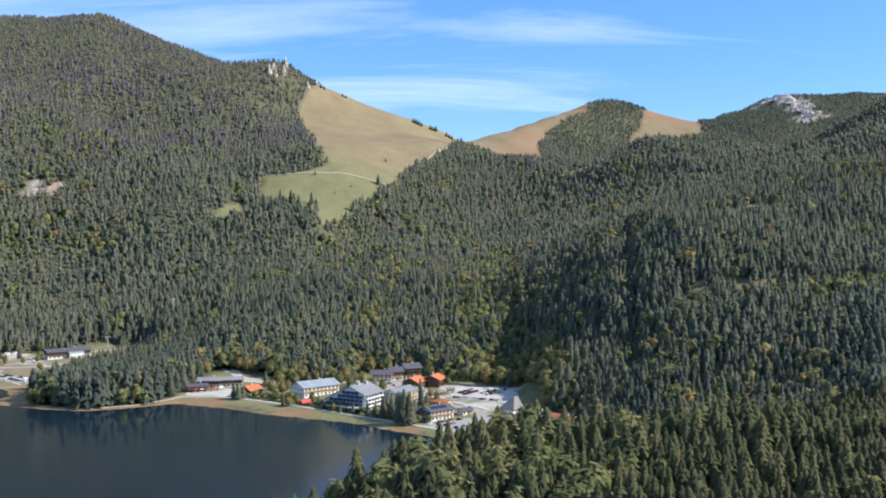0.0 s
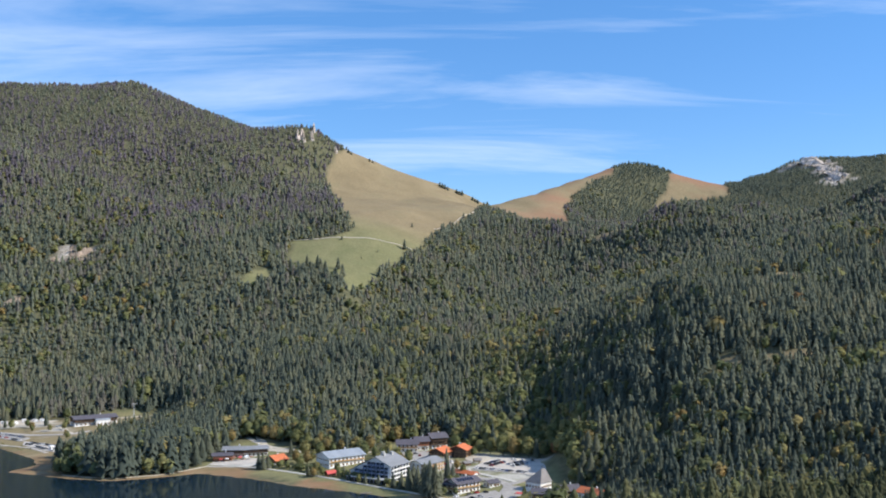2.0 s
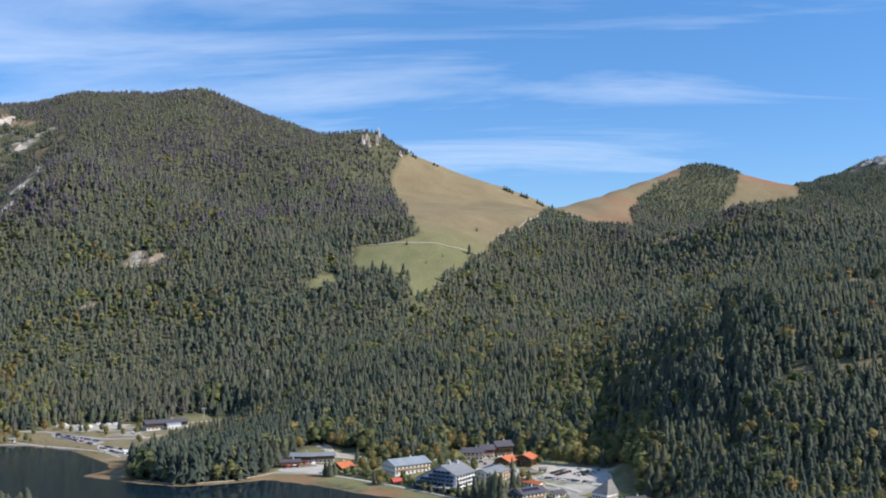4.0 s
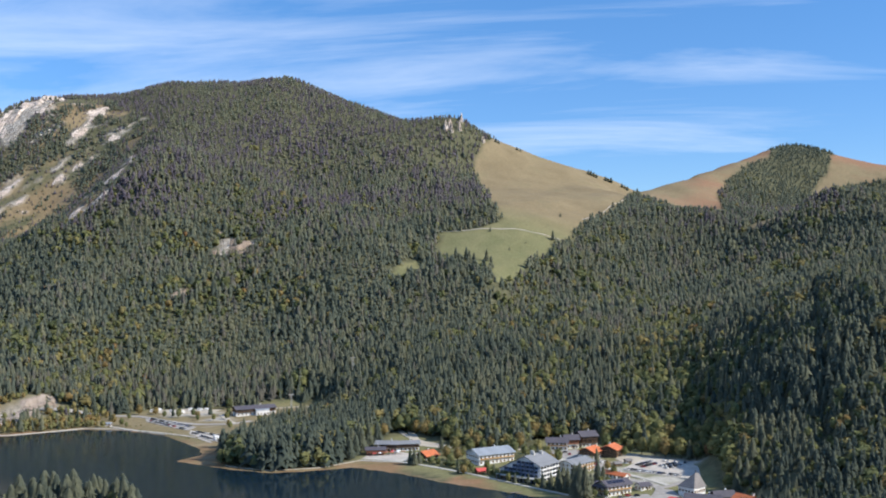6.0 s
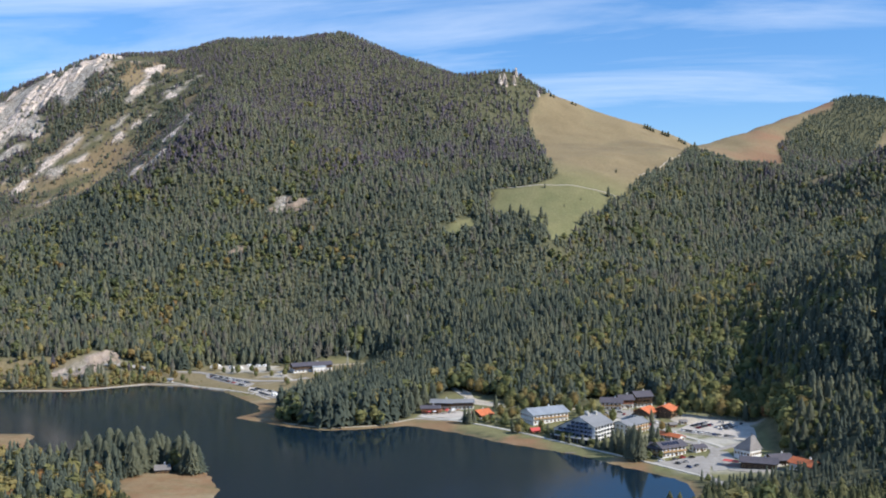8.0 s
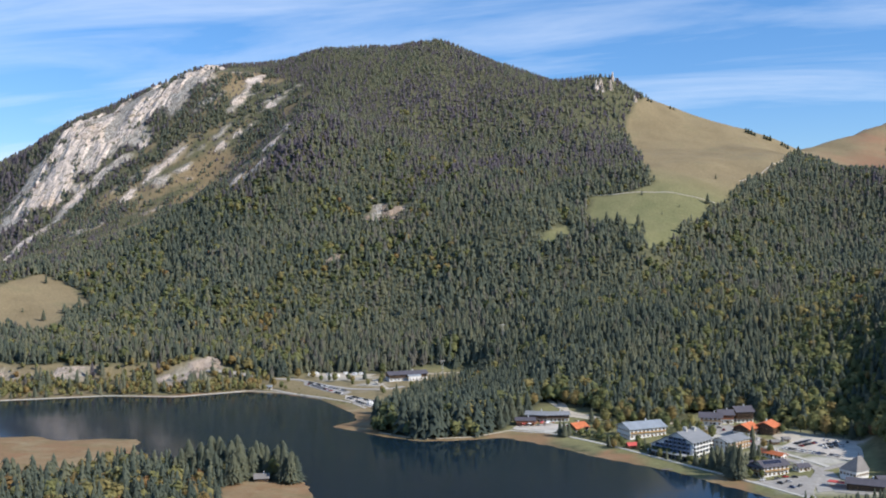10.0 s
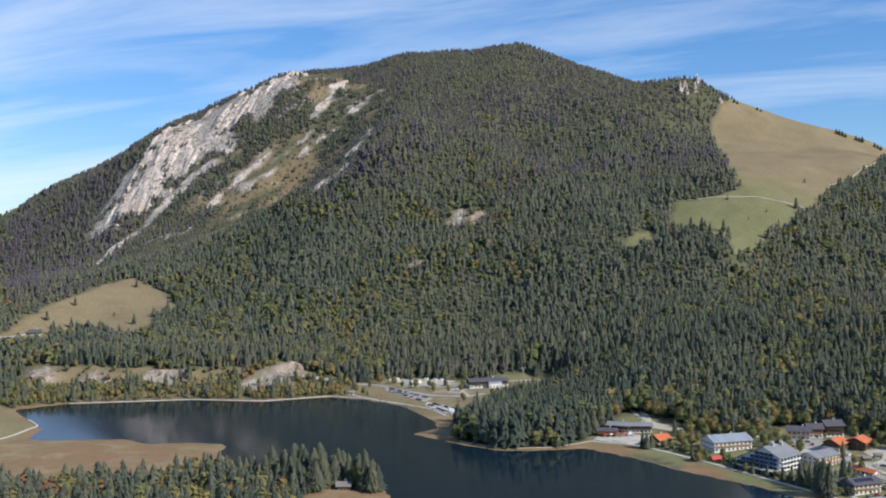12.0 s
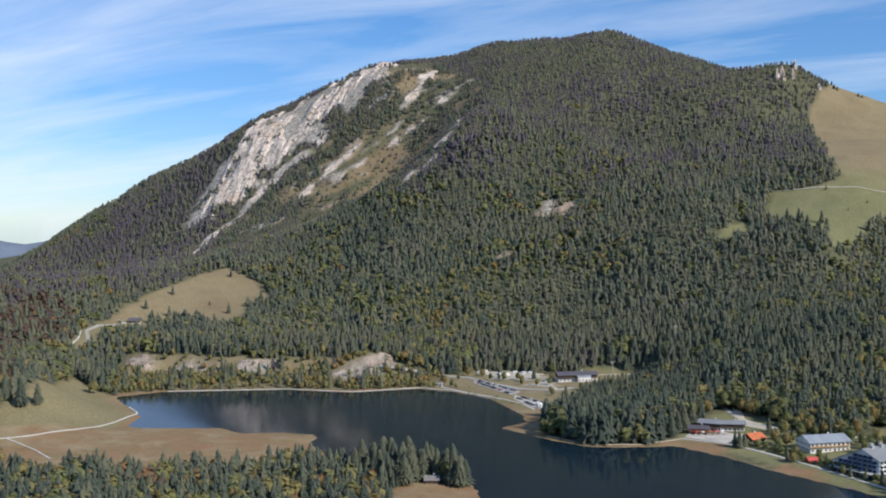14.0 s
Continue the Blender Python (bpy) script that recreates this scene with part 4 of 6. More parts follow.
def make_mesh(name, bm, mat):
    mesh = bpy.data.meshes.new(name)
    bm.to_mesh(mesh)
    bm.free()
    mesh.materials.append(mat)
    return mesh


WINDOW_FRAME = lattice_mesh("window_frame", [-0.85, -0.75, -0.63, -0.05, 0.05, 0.63, 0.75, 0.85], [-0.08, 0.0, 0.12, 1.38, 1.5],
                            [(2, 2), (4, 2)] + [(i, j) for i in (0, 6) for j in (1, 2, 3)], -0.12, 0.04, HONEY_TIMBER)
WINDOW_PANE = [flat_mesh("pane", [(a, a + 0.58, -0.04, 0.02, 0.12, 1.38)], GLASS) for a in (-0.63, 0.05)]
TALL_FRAME = lattice_mesh("window_frame", [-1.5, -1.4, -0.05, 0.05, 1.4, 1.5], [0, 0.10, 2.30, 2.40], [(1, 1), (3, 1)], -0.06, 0.05, BLUE_PANEL)
TALL_PANE = [flat_mesh("pane", [(a, a + 1.35, -0.03, 0.03, 0.10, 2.30)], GLASS) for a in (-1.40, 0.05)]
DOOR_LEAF = lattice_mesh("door", [-0.6, -0.48, 0.48, 0.6], [0, 2.0, 2.1], [], -0.1, 0.04, TIMBER)
BALCONY_BLUE = flat_mesh("balcony", [(-1.65, 1.65, -1.2, 0.0, -0.18, 0.0), (-1.65, 1.65, -1.2, -1.12, 0.0, 1.0), (-1.65, -1.57, -1.12, 0.0, 0.0, 2.3), (1.57, 1.65, -1.12, 0.0, 0.0, 2.3)], BLUE_PANEL)
BALCONY_WHITE = flat_mesh("balcony", [(-1.7, 1.7, -1.2, 0.0, -0.18, 0.0), (-1.7, 1.7, -1.2, -1.1, 0.05, 1.0), (-1.7, -1.6, -1.1, 0.0, 0.0, 1.0), (1.6, 1.7, -1.1, 0.0, 0.0, 1.0)], PLASTER)


def fit_window(house, x, y, z, turn, frame_mesh=WINDOW_FRAME, pane_mesh=WINDOW_PANE):
    """A window in a wall of the house, which faces the given way."""
    window = shared_part("window", frame_mesh, house)
    window.matrix_local = pose(x, y, z, 0, 0, turn)
    for pane in pane_mesh:
        shared_part("pane", pane, window, "dark window glass")
    return window


def gable_roof(bm, length, width, eave, rise, over, thick=0.35):
    """Two roof slabs that meet in a ridge along x, with eaves that stand out."""
    slope = rise / (width / 2)
    low = eave - over * slope
    for side in (-1, 1):
        y_out = side * (width / 2 + over)
        a = [(-length / 2 - over, 0, eave + rise), (length / 2 + over, 0, eave + rise), (length / 2 + over, y_out, low), (-length / 2 - over, y_out, low)]
        top = [bm.verts.new((x, y, z + thick)) for x, y, z in a]
        bottom = [bm.verts.new(c) for c in a]
        bm.faces.new(top)
        bm.faces.new(bottom[::-1])
        for i in range(4):
            j = (i + 1) % 4
            bm.faces.new((top[j], top[i], bottom[i], bottom[j]))
    bmesh.ops.recalc_face_normals(bm, faces=bm.faces[:])


def chalet(name, x, y, turn, length, width, eave, rise, roof, lower, upper, label, category="house", floors=2, columns=5, balcony=True, over=1.3,
           chimney=True, solar=False, group="houses of the village"):
    """A gabled house with its ridge along its own x: walls, upper boarding, roof, windows, balconies, door and chimney."""
    base = float(min(land(x + dx, y + dy) for dx in (-4, 4) for dy in (-4, 4)))
    house = thing(name, x, y, turn, label, category, group, z=base)
    half, deep = length / 2, width / 2
    storey = eave / floors
    split = storey * (1 if floors > 1 else 0.35)
    bm = bmesh.new()
    block(bm, -half, half, -deep, deep, -2.5, split)
    part("wall", bm, lower, house)
    bm = bmesh.new()
    outline = [(-deep, split), (deep, split), (deep, eave), (0, eave + rise), (-deep, eave)]
    prism(bm, outline, -half, half)
    bmesh.ops.rotate(bm, verts=bm.verts[:], matrix=Matrix.Rotation(radians(90), 3, "Z"))
    part("upper_wall", bm, upper, house)
    bm = bmesh.new()
    gable_roof(bm, length, width, eave, rise, over)
    part("roof", bm, roof, house)
    for f in range(floors):
        sill = f * storey + 0.9 if storey > 2.4 else 0.9
        for c in range(columns):
            px = -half + length * (c + 0.5) / columns
            fit_window(house, px, -deep, sill, 0)
            fit_window(house, px, deep, sill, 180)
        rows = max(2, round(width / length * columns))
        for c in range(rows):
            py = -deep + width * (c + 0.5) / rows
            fit_window(house, half, py, sill, 90)
            fit_window(house, -half, py, sill, -90)
    if balcony:
        for f in range(1, floors):
            for side, turn_b in ((-deep, 0), (deep, 180)):
                bm = bmesh.new()
                span = half - 0.3
                block(bm, -span, span, -1.3, 0, -0.15, 0.0)
                block(bm, -span, span, -1.3, -1.22, 0.08, 0.95)
                for k in range(columns + 1):
                    px = -span + 2 * span * k / columns
                    block(bm, px - 0.07, px + 0.07, -1.36, -1.2, 0.0, 1.05)
                rail = part("balcony", bm, HONEY_TIMBER if upper is PLASTER else upper, house, "wooden balcony")
                rail.matrix_local = pose(0, side, f * storey + 0.2, 0, 0, turn_b)
    shared_part("door", DOOR_LEAF, house, "timber door").matrix_local = pose(half * 0.25, -deep, 0.05, 0, 0, 0)
    if chimney:
        bm = bmesh.new()
        block(bm, -0.45, 0.45, -0.35, 0.35, 0, 1.9)
        block(bm, -0.6, 0.6, -0.5, 0.5, 1.9, 2.05)
        part("chimney", bm, PLASTER, house, "white chimney").matrix_local = pose(half * 0.35, deep * 0.25, eave + rise * 0.72, 0, 0, 0)
    if solar:
        for k in range(6):
            bm = bmesh.new()
            block(bm, -1.0, 1.0, -1.6, 1.6, 0, 0.08)
            pitch = math.degrees(math.atan2(rise, deep))
            part("solar_panel", bm, DARK_PANEL, house, "dark solar panel").matrix_local = pose(-half + 3 + 2.4 * k, -deep * 0.5, eave + rise * 0.5 + 0.42, pitch, 0, 0)
    return house


def hotel():
    """The lakeside hotel: a broad lopsided gable of loggias towards the water, a sunlit eaves side and a glazed hall at its foot."""
    turn = math.degrees(math.atan2(-17.5, 31.2))
    ob = thing("hotel", -72.5, 747.5, turn, "white lakeside hotel with lopsided grey roof and rows of balconies", "hotel", "houses of the village", z=1.6)
    wide, deep = 35.8, 24.0
    left, right, peak = -wide / 2, wide / 2, -wide / 2 + 22.5
    roofline = [(left, 7.0), (peak, 18.2), (right, 12.4)]
    bm = bmesh.new()
    prism(bm, [(left, -2.5), (right, -2.5), (right, 12.4), (peak, 18.2), (left, 7.0)], 0, deep)
    part("wall", bm, PLASTER, ob)
    for (xa, za), (xb, zb) in zip(roofline, roofline[1:]):
        bm = bmesh.new()
        s = (zb - za) / (xb - xa)
        ex = -0.9 if xa == left else 0.9
        xa2, xb2 = (xa + ex, xb) if ex < 0 else (xa, xb + ex)
        za2, zb2 = za + s * (xa2 - xa), zb + s * (xb2 - xb)
        prism(bm, [(xa2, za2), (xb2, zb2), (xb2, zb2 + 0.4), (xa2, za2 + 0.4)], -1.0, deep + 1.0)
        part("roof", bm, WEATHERED_ROOF, ob, "grey sheet-metal roof")
    for f in range(6):
        for c in range(9):
            x = left + 2.4 + c * 3.75
            z = 0.4 + f * 2.9
            top = np.interp(x, [p[0] for p in roofline], [p[1] for p in roofline])
            if z + 2.9 > top:
                continue
            fit_window(ob, x, -0.03, z, 0, TALL_FRAME, TALL_PANE)
            if f:
                shared_part("balcony", BALCONY_BLUE, ob, "grey-blue loggia balcony").matrix_local = pose(x, -0.02, z - 0.1, 0, 0, 0)
    for f in range(4):
        for c in range(6):
            y, z = 2.2 + c * 3.9, 0.5 + f * 2.95
            fit_window(ob, right + 0.03, y, z, 90, TALL_FRAME, TALL_PANE)
            if f:
                shared_part("balcony", BALCONY_WHITE, ob, "white plastered balcony").matrix_local = pose(right + 0.02, y, z - 0.1, 0, 0, 90)
    bm = bmesh.new()
    block(bm, left + 1, right + 2, -7.0, -0.01, 3.4, 3.9)
    part("hall_roof", bm, CONCRETE, ob, "flat pale hall roof")
    for k in range(11):
        x = left + 1.6 + k * 3.4
        bm = bmesh.new()
        block(bm, x - 0.15, x + 0.15, -6.7, -6.4, -1.5, 3.4)
        part("post", bm, BLUE_PANEL, ob)
        if k < 10:
            bm = bmesh.new()
            block(bm, x + 0.15, x + 3.25, -6.6, -6.5, -0.5, 3.3)
            part("pane", bm, GLASS, ob, "large hall window")
    for x, y in ((peak - 3, 14), (peak + 2, 18), (peak + 1, 9)):
        bm = bmesh.new()
        block(bm, -1.2, 1.2, -1.0, 1.0, -2, 2.2)
        block(bm, -1.35, 1.35, -1.15, 1.15, 2.2, 2.4)
        part("chimney", bm, CONCRETE, ob).matrix_local = pose(x, y, 17.6, 0, 0, 0)


def church():
    """The chapel: white walls with a band of windows under a tall steep shingled roof and a small cross."""
    turn = math.degrees(math.atan2(-8.8, 10.5))
    ob = thing("chapel", 47.5, 709, turn, "white chapel under a tall steep grey shingle roof", "church", "houses of the village", z=3.6)
    bm = bmesh.new()
    block(bm, -6.3, 6.3, -6.3, 6.3, -3, 6.3)
    part("wall", bm, PLASTER, ob)
    bm = bmesh.new()
    low = [bm.verts.new(c) for c in ((-6.9, -6.9, 6.0), (6.9, -6.9, 6.0), (6.9, 6.9, 6.0), (-6.9, 6.9, 6.0))]
    top = [bm.verts.new(c) for c in ((1.4, 1.0, 14.6), (1.9, 1.0, 14.6), (1.9, 5.0, 14.6), (1.4, 5.0, 14.6))]
    bm.faces.new(low[::-1])
    bm.faces.new(top)
    for i in range(4):
        j = (i + 1) % 4
        bm.faces.new((low[i], low[j], top[j], top[i]))
    part("roof", bm, SHINGLE, ob, "steep weathered shingle roof")
    bm = bmesh.new()
    block(bm, -0.09, 0.09, -0.09, 0.09, 0, 2.2)
    block(bm, -0.6, 0.6, -0.07, 0.07, 1.35, 1.55)
    part("cross", bm, TIMBER, ob, "small dark cross").matrix_local = pose(1.65, 2, 14.5, 0, 0, 0)
    for k in range(5):
        fit_window(ob, -5 + 2.5 * k, -6.33, 2.9, 0)
        fit_window(ob, 6.33, -5 + 2.5 * k, 2.9, 90)
        fit_window(ob, -6.33, -5 + 2.5 * k, 2.9, -90)
    shared_part("door", DOOR_LEAF, ob, "timber door").matrix_local = pose(4.6, -6.32, 0, 0, 0, 0)
    bm = bmesh.new()
    block(bm, -3.5, 3.5, -9, -6.31, -3, 2.6)
    part("porch", bm, PLASTER, ob, "low white porch")


def edge_turn(ax, ay, bx, by):
    return math.degrees(math.atan2(by - ay, bx - ax))


def on_front(ax, ay, bx, by, deep):
    """The middle and turn of a house whose front runs from a to b, with its depth behind it to the left."""
    t = math.atan2(by - ay, bx - ax)
    return (ax + bx) / 2 - math.sin(t) * deep / 2, (ay + by) / 2 + math.cos(t) * deep / 2, math.degrees(t)


hotel()
church()
x, y, a = on_front(-108, 788, -83, 808, 20)
chalet("guest_house", x, y, a, 32, 20, 7.6, 3.4, METAL_ROOF, PLASTER, PLASTER, "long white guest house with a grey metal roof and wooden balconies", "guest house", 2, 9)
x, y, a = on_front(-33.7, 757, -20, 778, 15)
chalet("hotel_wing", x, y, a, 25, 15, 8.0, 2.6, WEATHERED_ROOF, PLASTER, PLASTER, "white hotel wing with a low grey metal roof", "hotel", 3, 7, chimney=False)
x, y, a = on_front(-201, 836, -185, 837, 12)
chalet("lodge", x, y, a, 18, 12, 6.4, 1.8, WEATHERED_ROOF, PLASTER, TIMBER, "lakeside lodge with dark boarded storey and grey roof", "lodge", 2, 6)
x, y, a = on_front(-185, 837, -167, 843.5, 12)
chalet("lodge", x, y, a, 20, 11, 6.0, 1.6, WEATHERED_ROOF, PLASTER, TIMBER, "angled wing of the lodge with dark boards and grey roof", "lodge", 2, 6)
x, y, a = on_front(-207, 822, -192, 826, 9)
chalet("lodge_annexe", x, y, a, 15, 9, 4.6, 1.5, SLATE_ROOF, WARM_TIMBER, WARM_TIMBER, "reddish timber annexe with a dark roof beside the lodge", "lodge", 2, 4)
x, y, a = on_front(-153, 806, -145, 816, 13)
chalet("cottage", x, y, a, 12, 12, 3.6, 3.0, ORANGE_ROOF, PLASTER, TIMBER, "small cottage with a bright orange tiled roof", "house", 1, 3, balcony=False)
for ax, ay, bx, by, L, W, H, R, roof, low, up, label in (
        (-59, 842, -43, 843, 17, 11, 6.6, 2.8, SLATE_ROOF, PLASTER, PLASTER, "white chalet with a dark slate roof"),
        (-44, 850, -34, 853, 11, 12, 7.6, 2.8, SLATE_ROOF, PLASTER, WARM_TIMBER, "chalet with reddish boards under a dark roof"),
        (-31, 858, -19, 864, 14, 13, 9.2, 3.2, SLATE_ROOF, PLASTER, TIMBER, "tall dark timber chalet with a slate roof"),
        (-20.5, 807, -14.2, 819.4, 14, 13, 6.4, 2.9, ORANGE_ROOF, PLASTER, TIMBER, "dark timber chalet with a bright orange roof"),
        (-3, 815.4, 1.5, 828, 14, 14, 6.4, 2.9, ORANGE_ROOF, TIMBER, TIMBER, "dark brown chalet with a bright orange roof"),
        (-8.3, 700, 7, 712.5, 20, 12, 7.0, 2.6, SLATE_ROOF, PLASTER, PLASTER, "white inn with a dark roof and solar panels"),
        (-18.8, 708, -8.8, 700.4, 12, 10, 6.2, 2.2, SLATE_ROOF, PLASTER, PLASTER, "white annexe of the inn with a dark roof")):
    x, y, a = on_front(ax, ay, bx, by, W)
    chalet("chalet", x, y, a, L, W, H, R, roof, low, up, label, "chalet", 2 if H < 9 else 3, max(3, round(L / 3.6)), solar="solar" in label)
x, y, a = on_front(-13, 757, 2.5, 745.5, 6)
chalet("row_cottage", x, y, a, 20, 6.5, 3.0, 1.6, ORANGE_ROOF, PLASTER, PLASTER, "long low cottage with an orange tiled roof", "house", 1, 6, balcony=False, over=0.7)
x, y, a = on_front(14.6, 716.6, 20.4, 721, 7)
chalet("kiosk_house", x, y, a, 9, 7, 3.2, 1.5, SLATE_ROOF, PLASTER, PLASTER, "small white house with a dark roof by the lane", "house", 1, 3, balcony=False, over=0.8)
chalet("inn", 53, 683, -8, 22, 12, 4.4, 2.2, SLATE_ROOF, TIMBER, TIMBER, "low dark inn with a wide slate roof", "inn", 1, 6, balcony=False)
chalet("inn_barn", 66, 690, 20, 13, 10, 4.4, 2.6, SLATE_ROOF, PLASTER, TIMBER, "dark roofed barn beside the inn", "barn", 1, 3, balcony=False)
chalet("farmhouse", 80, 672, -46, 17, 9, 4.6, 2.4, ORANGE_ROOF, PLASTER, PLASTER, "farmhouse with an orange roof among the trees", "house", 1, 4, balcony=False)
chalet("boathouse", -325, 601, 28, 9, 6.5, 3.0, 2.0, SHINGLE, TIMBER, TIMBER, "weathered timber boathouse on the reedy shore", "boathouse", 1, 3, balcony=False, over=0.9)
x, y, a = on_front(-392, 1009, -359, 1033, 16)
chalet("cable_car_station", x, y, a, 42, 16, 6.8, 2.4, SLATE_ROOF, PLASTER, TIMBER, "long dark cable car station with a shallow roof", "station", 2, 10)
x, y, a = on_front(-373, 1016, -362, 1024, 9)
chalet("station_hall", x, y, a, 14, 8, 5.2, 0.8, METAL_ROOF, PLASTER, PLASTER, "bright white hall in front of the station", "hall", 1, 4, balcony=False, chimney=False, over=0.4)
chalet("mountain_inn", -1043, 1056, 40, 15, 10, 4.5, 3.2, SLATE_ROOF, PLASTER, TIMBER, "mountain inn with a dark roof on the pass meadow", "inn", 2, 4)

chalet("shore_hut", -503, 948, 10, 6, 4, 2.4, 1.0, METAL_ROOF, PLASTER, PLASTER, "small white hut at the water's edge", "hut", 1, 2, balcony=False, chimney=False, over=0.3)
chalet("garden_pavilion", -104, 766, 35, 7, 5, 2.4, 1.6, AWNING, WARM_TIMBER, WARM_TIMBER, "red roofed garden pavilion on the promenade", "pavilion", 1, 2, balcony=False, chimney=False, over=0.6)
chalet("tool_shed", -2, 790, 30, 6, 4, 2.3, 1.2, SHINGLE, TIMBER, TIMBER, "weathered timber shed beside the car park", "shed", 1, 2, balcony=False, chimney=False, over=0.5)
chalet("ticket_hut", 6, 799, 20, 5, 4, 2.4, 1.2, SHINGLE, PLASTER, PLASTER, "small white ticket hut at the car park", "hut", 1, 2, balcony=False, chimney=False, over=0.5)


def mast(x, y, tall):
    """A lattice mast of the cable car with a cross-head and its rollers."""
    ob = thing("cable_car_mast", x, y, 35, "slim grey steel mast of the cable car", "mast")
    bm = bmesh.new()
    for sx in (-1, 1):
        for sy in (-1, 1):
            a = [bm.verts.new((sx * 0.9 + dx, sy * 0.9 + dy, -1)) for dx, dy in ((-0.1, -0.1), (0.1, -0.1), (0.1, 0.1), (-0.1, 0.1))]
            b = [bm.verts.new((sx * 0.35 + dx, sy * 0.35 + dy, tall)) for dx, dy in ((-0.08, -0.08), (0.08, -0.08), (0.08, 0.08), (-0.08, 0.08))]
            for i in range(4):
                bm.faces.new((a[i], a[(i + 1) % 4], b[(i + 1) % 4], b[i]))
    part("shaft", bm, CONCRETE, ob)
    bm = bmesh.new()
    block(bm, -3.6, 3.6, -0.25, 0.25, tall, tall + 0.5)
    part("crosshead", bm, CONCRETE, ob)
    for side in (-3.3, 3.3):
        bm = bmesh.new()
        block(bm, side - 0.15, side + 0.15, -1.4, 1.4, tall + 0.5, tall + 0.9)
        part("roller_bank", bm, TIMBER, ob)


mast(-352, 1066, 15)
mast(-300, 1130, 18)


def parasol(x, y, cloth, words):
    ob = thing("parasol", x, y, 0, f"open {words} parasol on the lodge terrace", "parasol", "parasols of the lodge", z=float(land(x, y)) + 0.25)
    bm = bmesh.new()
    bmesh.ops.create_cone(bm, cap_ends=False, segments=10, radius1=1.9, radius2=0.05, depth=0.7)
    bmesh.ops.translate(bm, verts=bm.verts[:], vec=(0, 0, 2.6))
    part("canopy", bm, cloth, ob)
    bm = bmesh.new()
    block(bm, -0.05, 0.05, -0.05, 0.05, 0, 2.9)
    part("pole", bm, TIMBER, ob)
    bm = bmesh.new()
    block(bm, -0.4, 0.4, -0.4, 0.4, 0, 0.12)
    part("foot", bm, CONCRETE, ob)


for k in range(11):
    parasol(-200 + (k % 6) * 4.6, 820 + (k // 6) * 4.4 + (k % 6) * 1.7, (AWNING, PLASTER, WARM_TIMBER)[k % 3], ("red", "white", "brown")[k % 3])


def awning():
    bm = bmesh.new()
    block(bm, -5.5, 5.5, -3.0, 3.0, 3.0, 3.25)
    ob = thing("awning", 36, 686, -20, "wide red awning on slim posts before the inn", "awning")
    part("canvas", bm, AWNING, ob, "red canvas")
    for px in (-5.2, 5.2):
        for py in (-2.8, 2.8):
            bm = bmesh.new()
            block(bm, px - 0.08, px + 0.08, py - 0.08, py + 0.08, -0.6, 3.0)
            part("post", bm, CONCRETE, ob)


awning()

# ---- roads, lots and paths ----
ASPHALT = surface("pale_asphalt", (0.31, 0.285, 0.25), (0.42, 0.39, 0.35), 3.0, 0.9)
GRAVEL = surface("pale_gravel", (0.46, 0.41, 0.35), (0.58, 0.53, 0.46), 1.0, 0.95)
WAY = surface("pale_way", (0.46, 0.43, 0.37), (0.58, 0.55, 0.48), 1.0, 0.95)
DIRT = surface("trodden_dirt", (0.44, 0.38, 0.29), (0.56, 0.50, 0.40), 1.5, 0.95)


def ribbon(name, line, wide, mat, label, lift=0.32):
    """A road or path that follows the ground, with a shallow edge on either side."""
    pts = []
    for (ax, ay), (bx, by) in zip(line, line[1:]):
        n = max(2, int(math.hypot(bx - ax, by - ay) / 3))
        pts += [(ax + (bx - ax) * k / n, ay + (by - ay) * k / n) for k in range(n)]
    pts.append(line[-1])
    p = np.array(pts, float)
    for _ in range(6):
        p[1:-1] = (p[:-2] + 2 * p[1:-1] + p[2:]) / 4
    d = np.gradient(p, axis=0)
    d /= np.linalg.norm(d, axis=1)[:, None] + 1e-9
    side = np.stack([-d[:, 1], d[:, 0]], 1)
    bm = bmesh.new()
    rows = []
    for k in range(len(p)):
        wobble = 1 + 0.10 * math.sin(k * 1.7) * math.sin(k * 0.61)
        row = []
        for s, dz in ((-0.5, -0.7), (-0.48, 0), (0, 0.03), (0.48, 0), (0.5, -0.7)):
            x, y = p[k] + side[k] * s * wide * wobble
            row.append(bm.verts.new((x, y, float(land(x, y)) + lift + dz)))
        rows.append(row)
    for a, b in zip(rows, rows[1:]):
        for i in range(4):
            bm.faces.new((a[i], b[i], b[i + 1], a[i + 1]))
    mesh = bpy.data.meshes.new(name)
    bmesh.ops.recalc_face_normals(bm, faces=bm.faces[:])
    bm.to_mesh(mesh)
    bm.free()
    mesh.materials.append(mat)
    return tagged(new(name, mesh), label, "road" if "road" in name else "path", kind="structure")


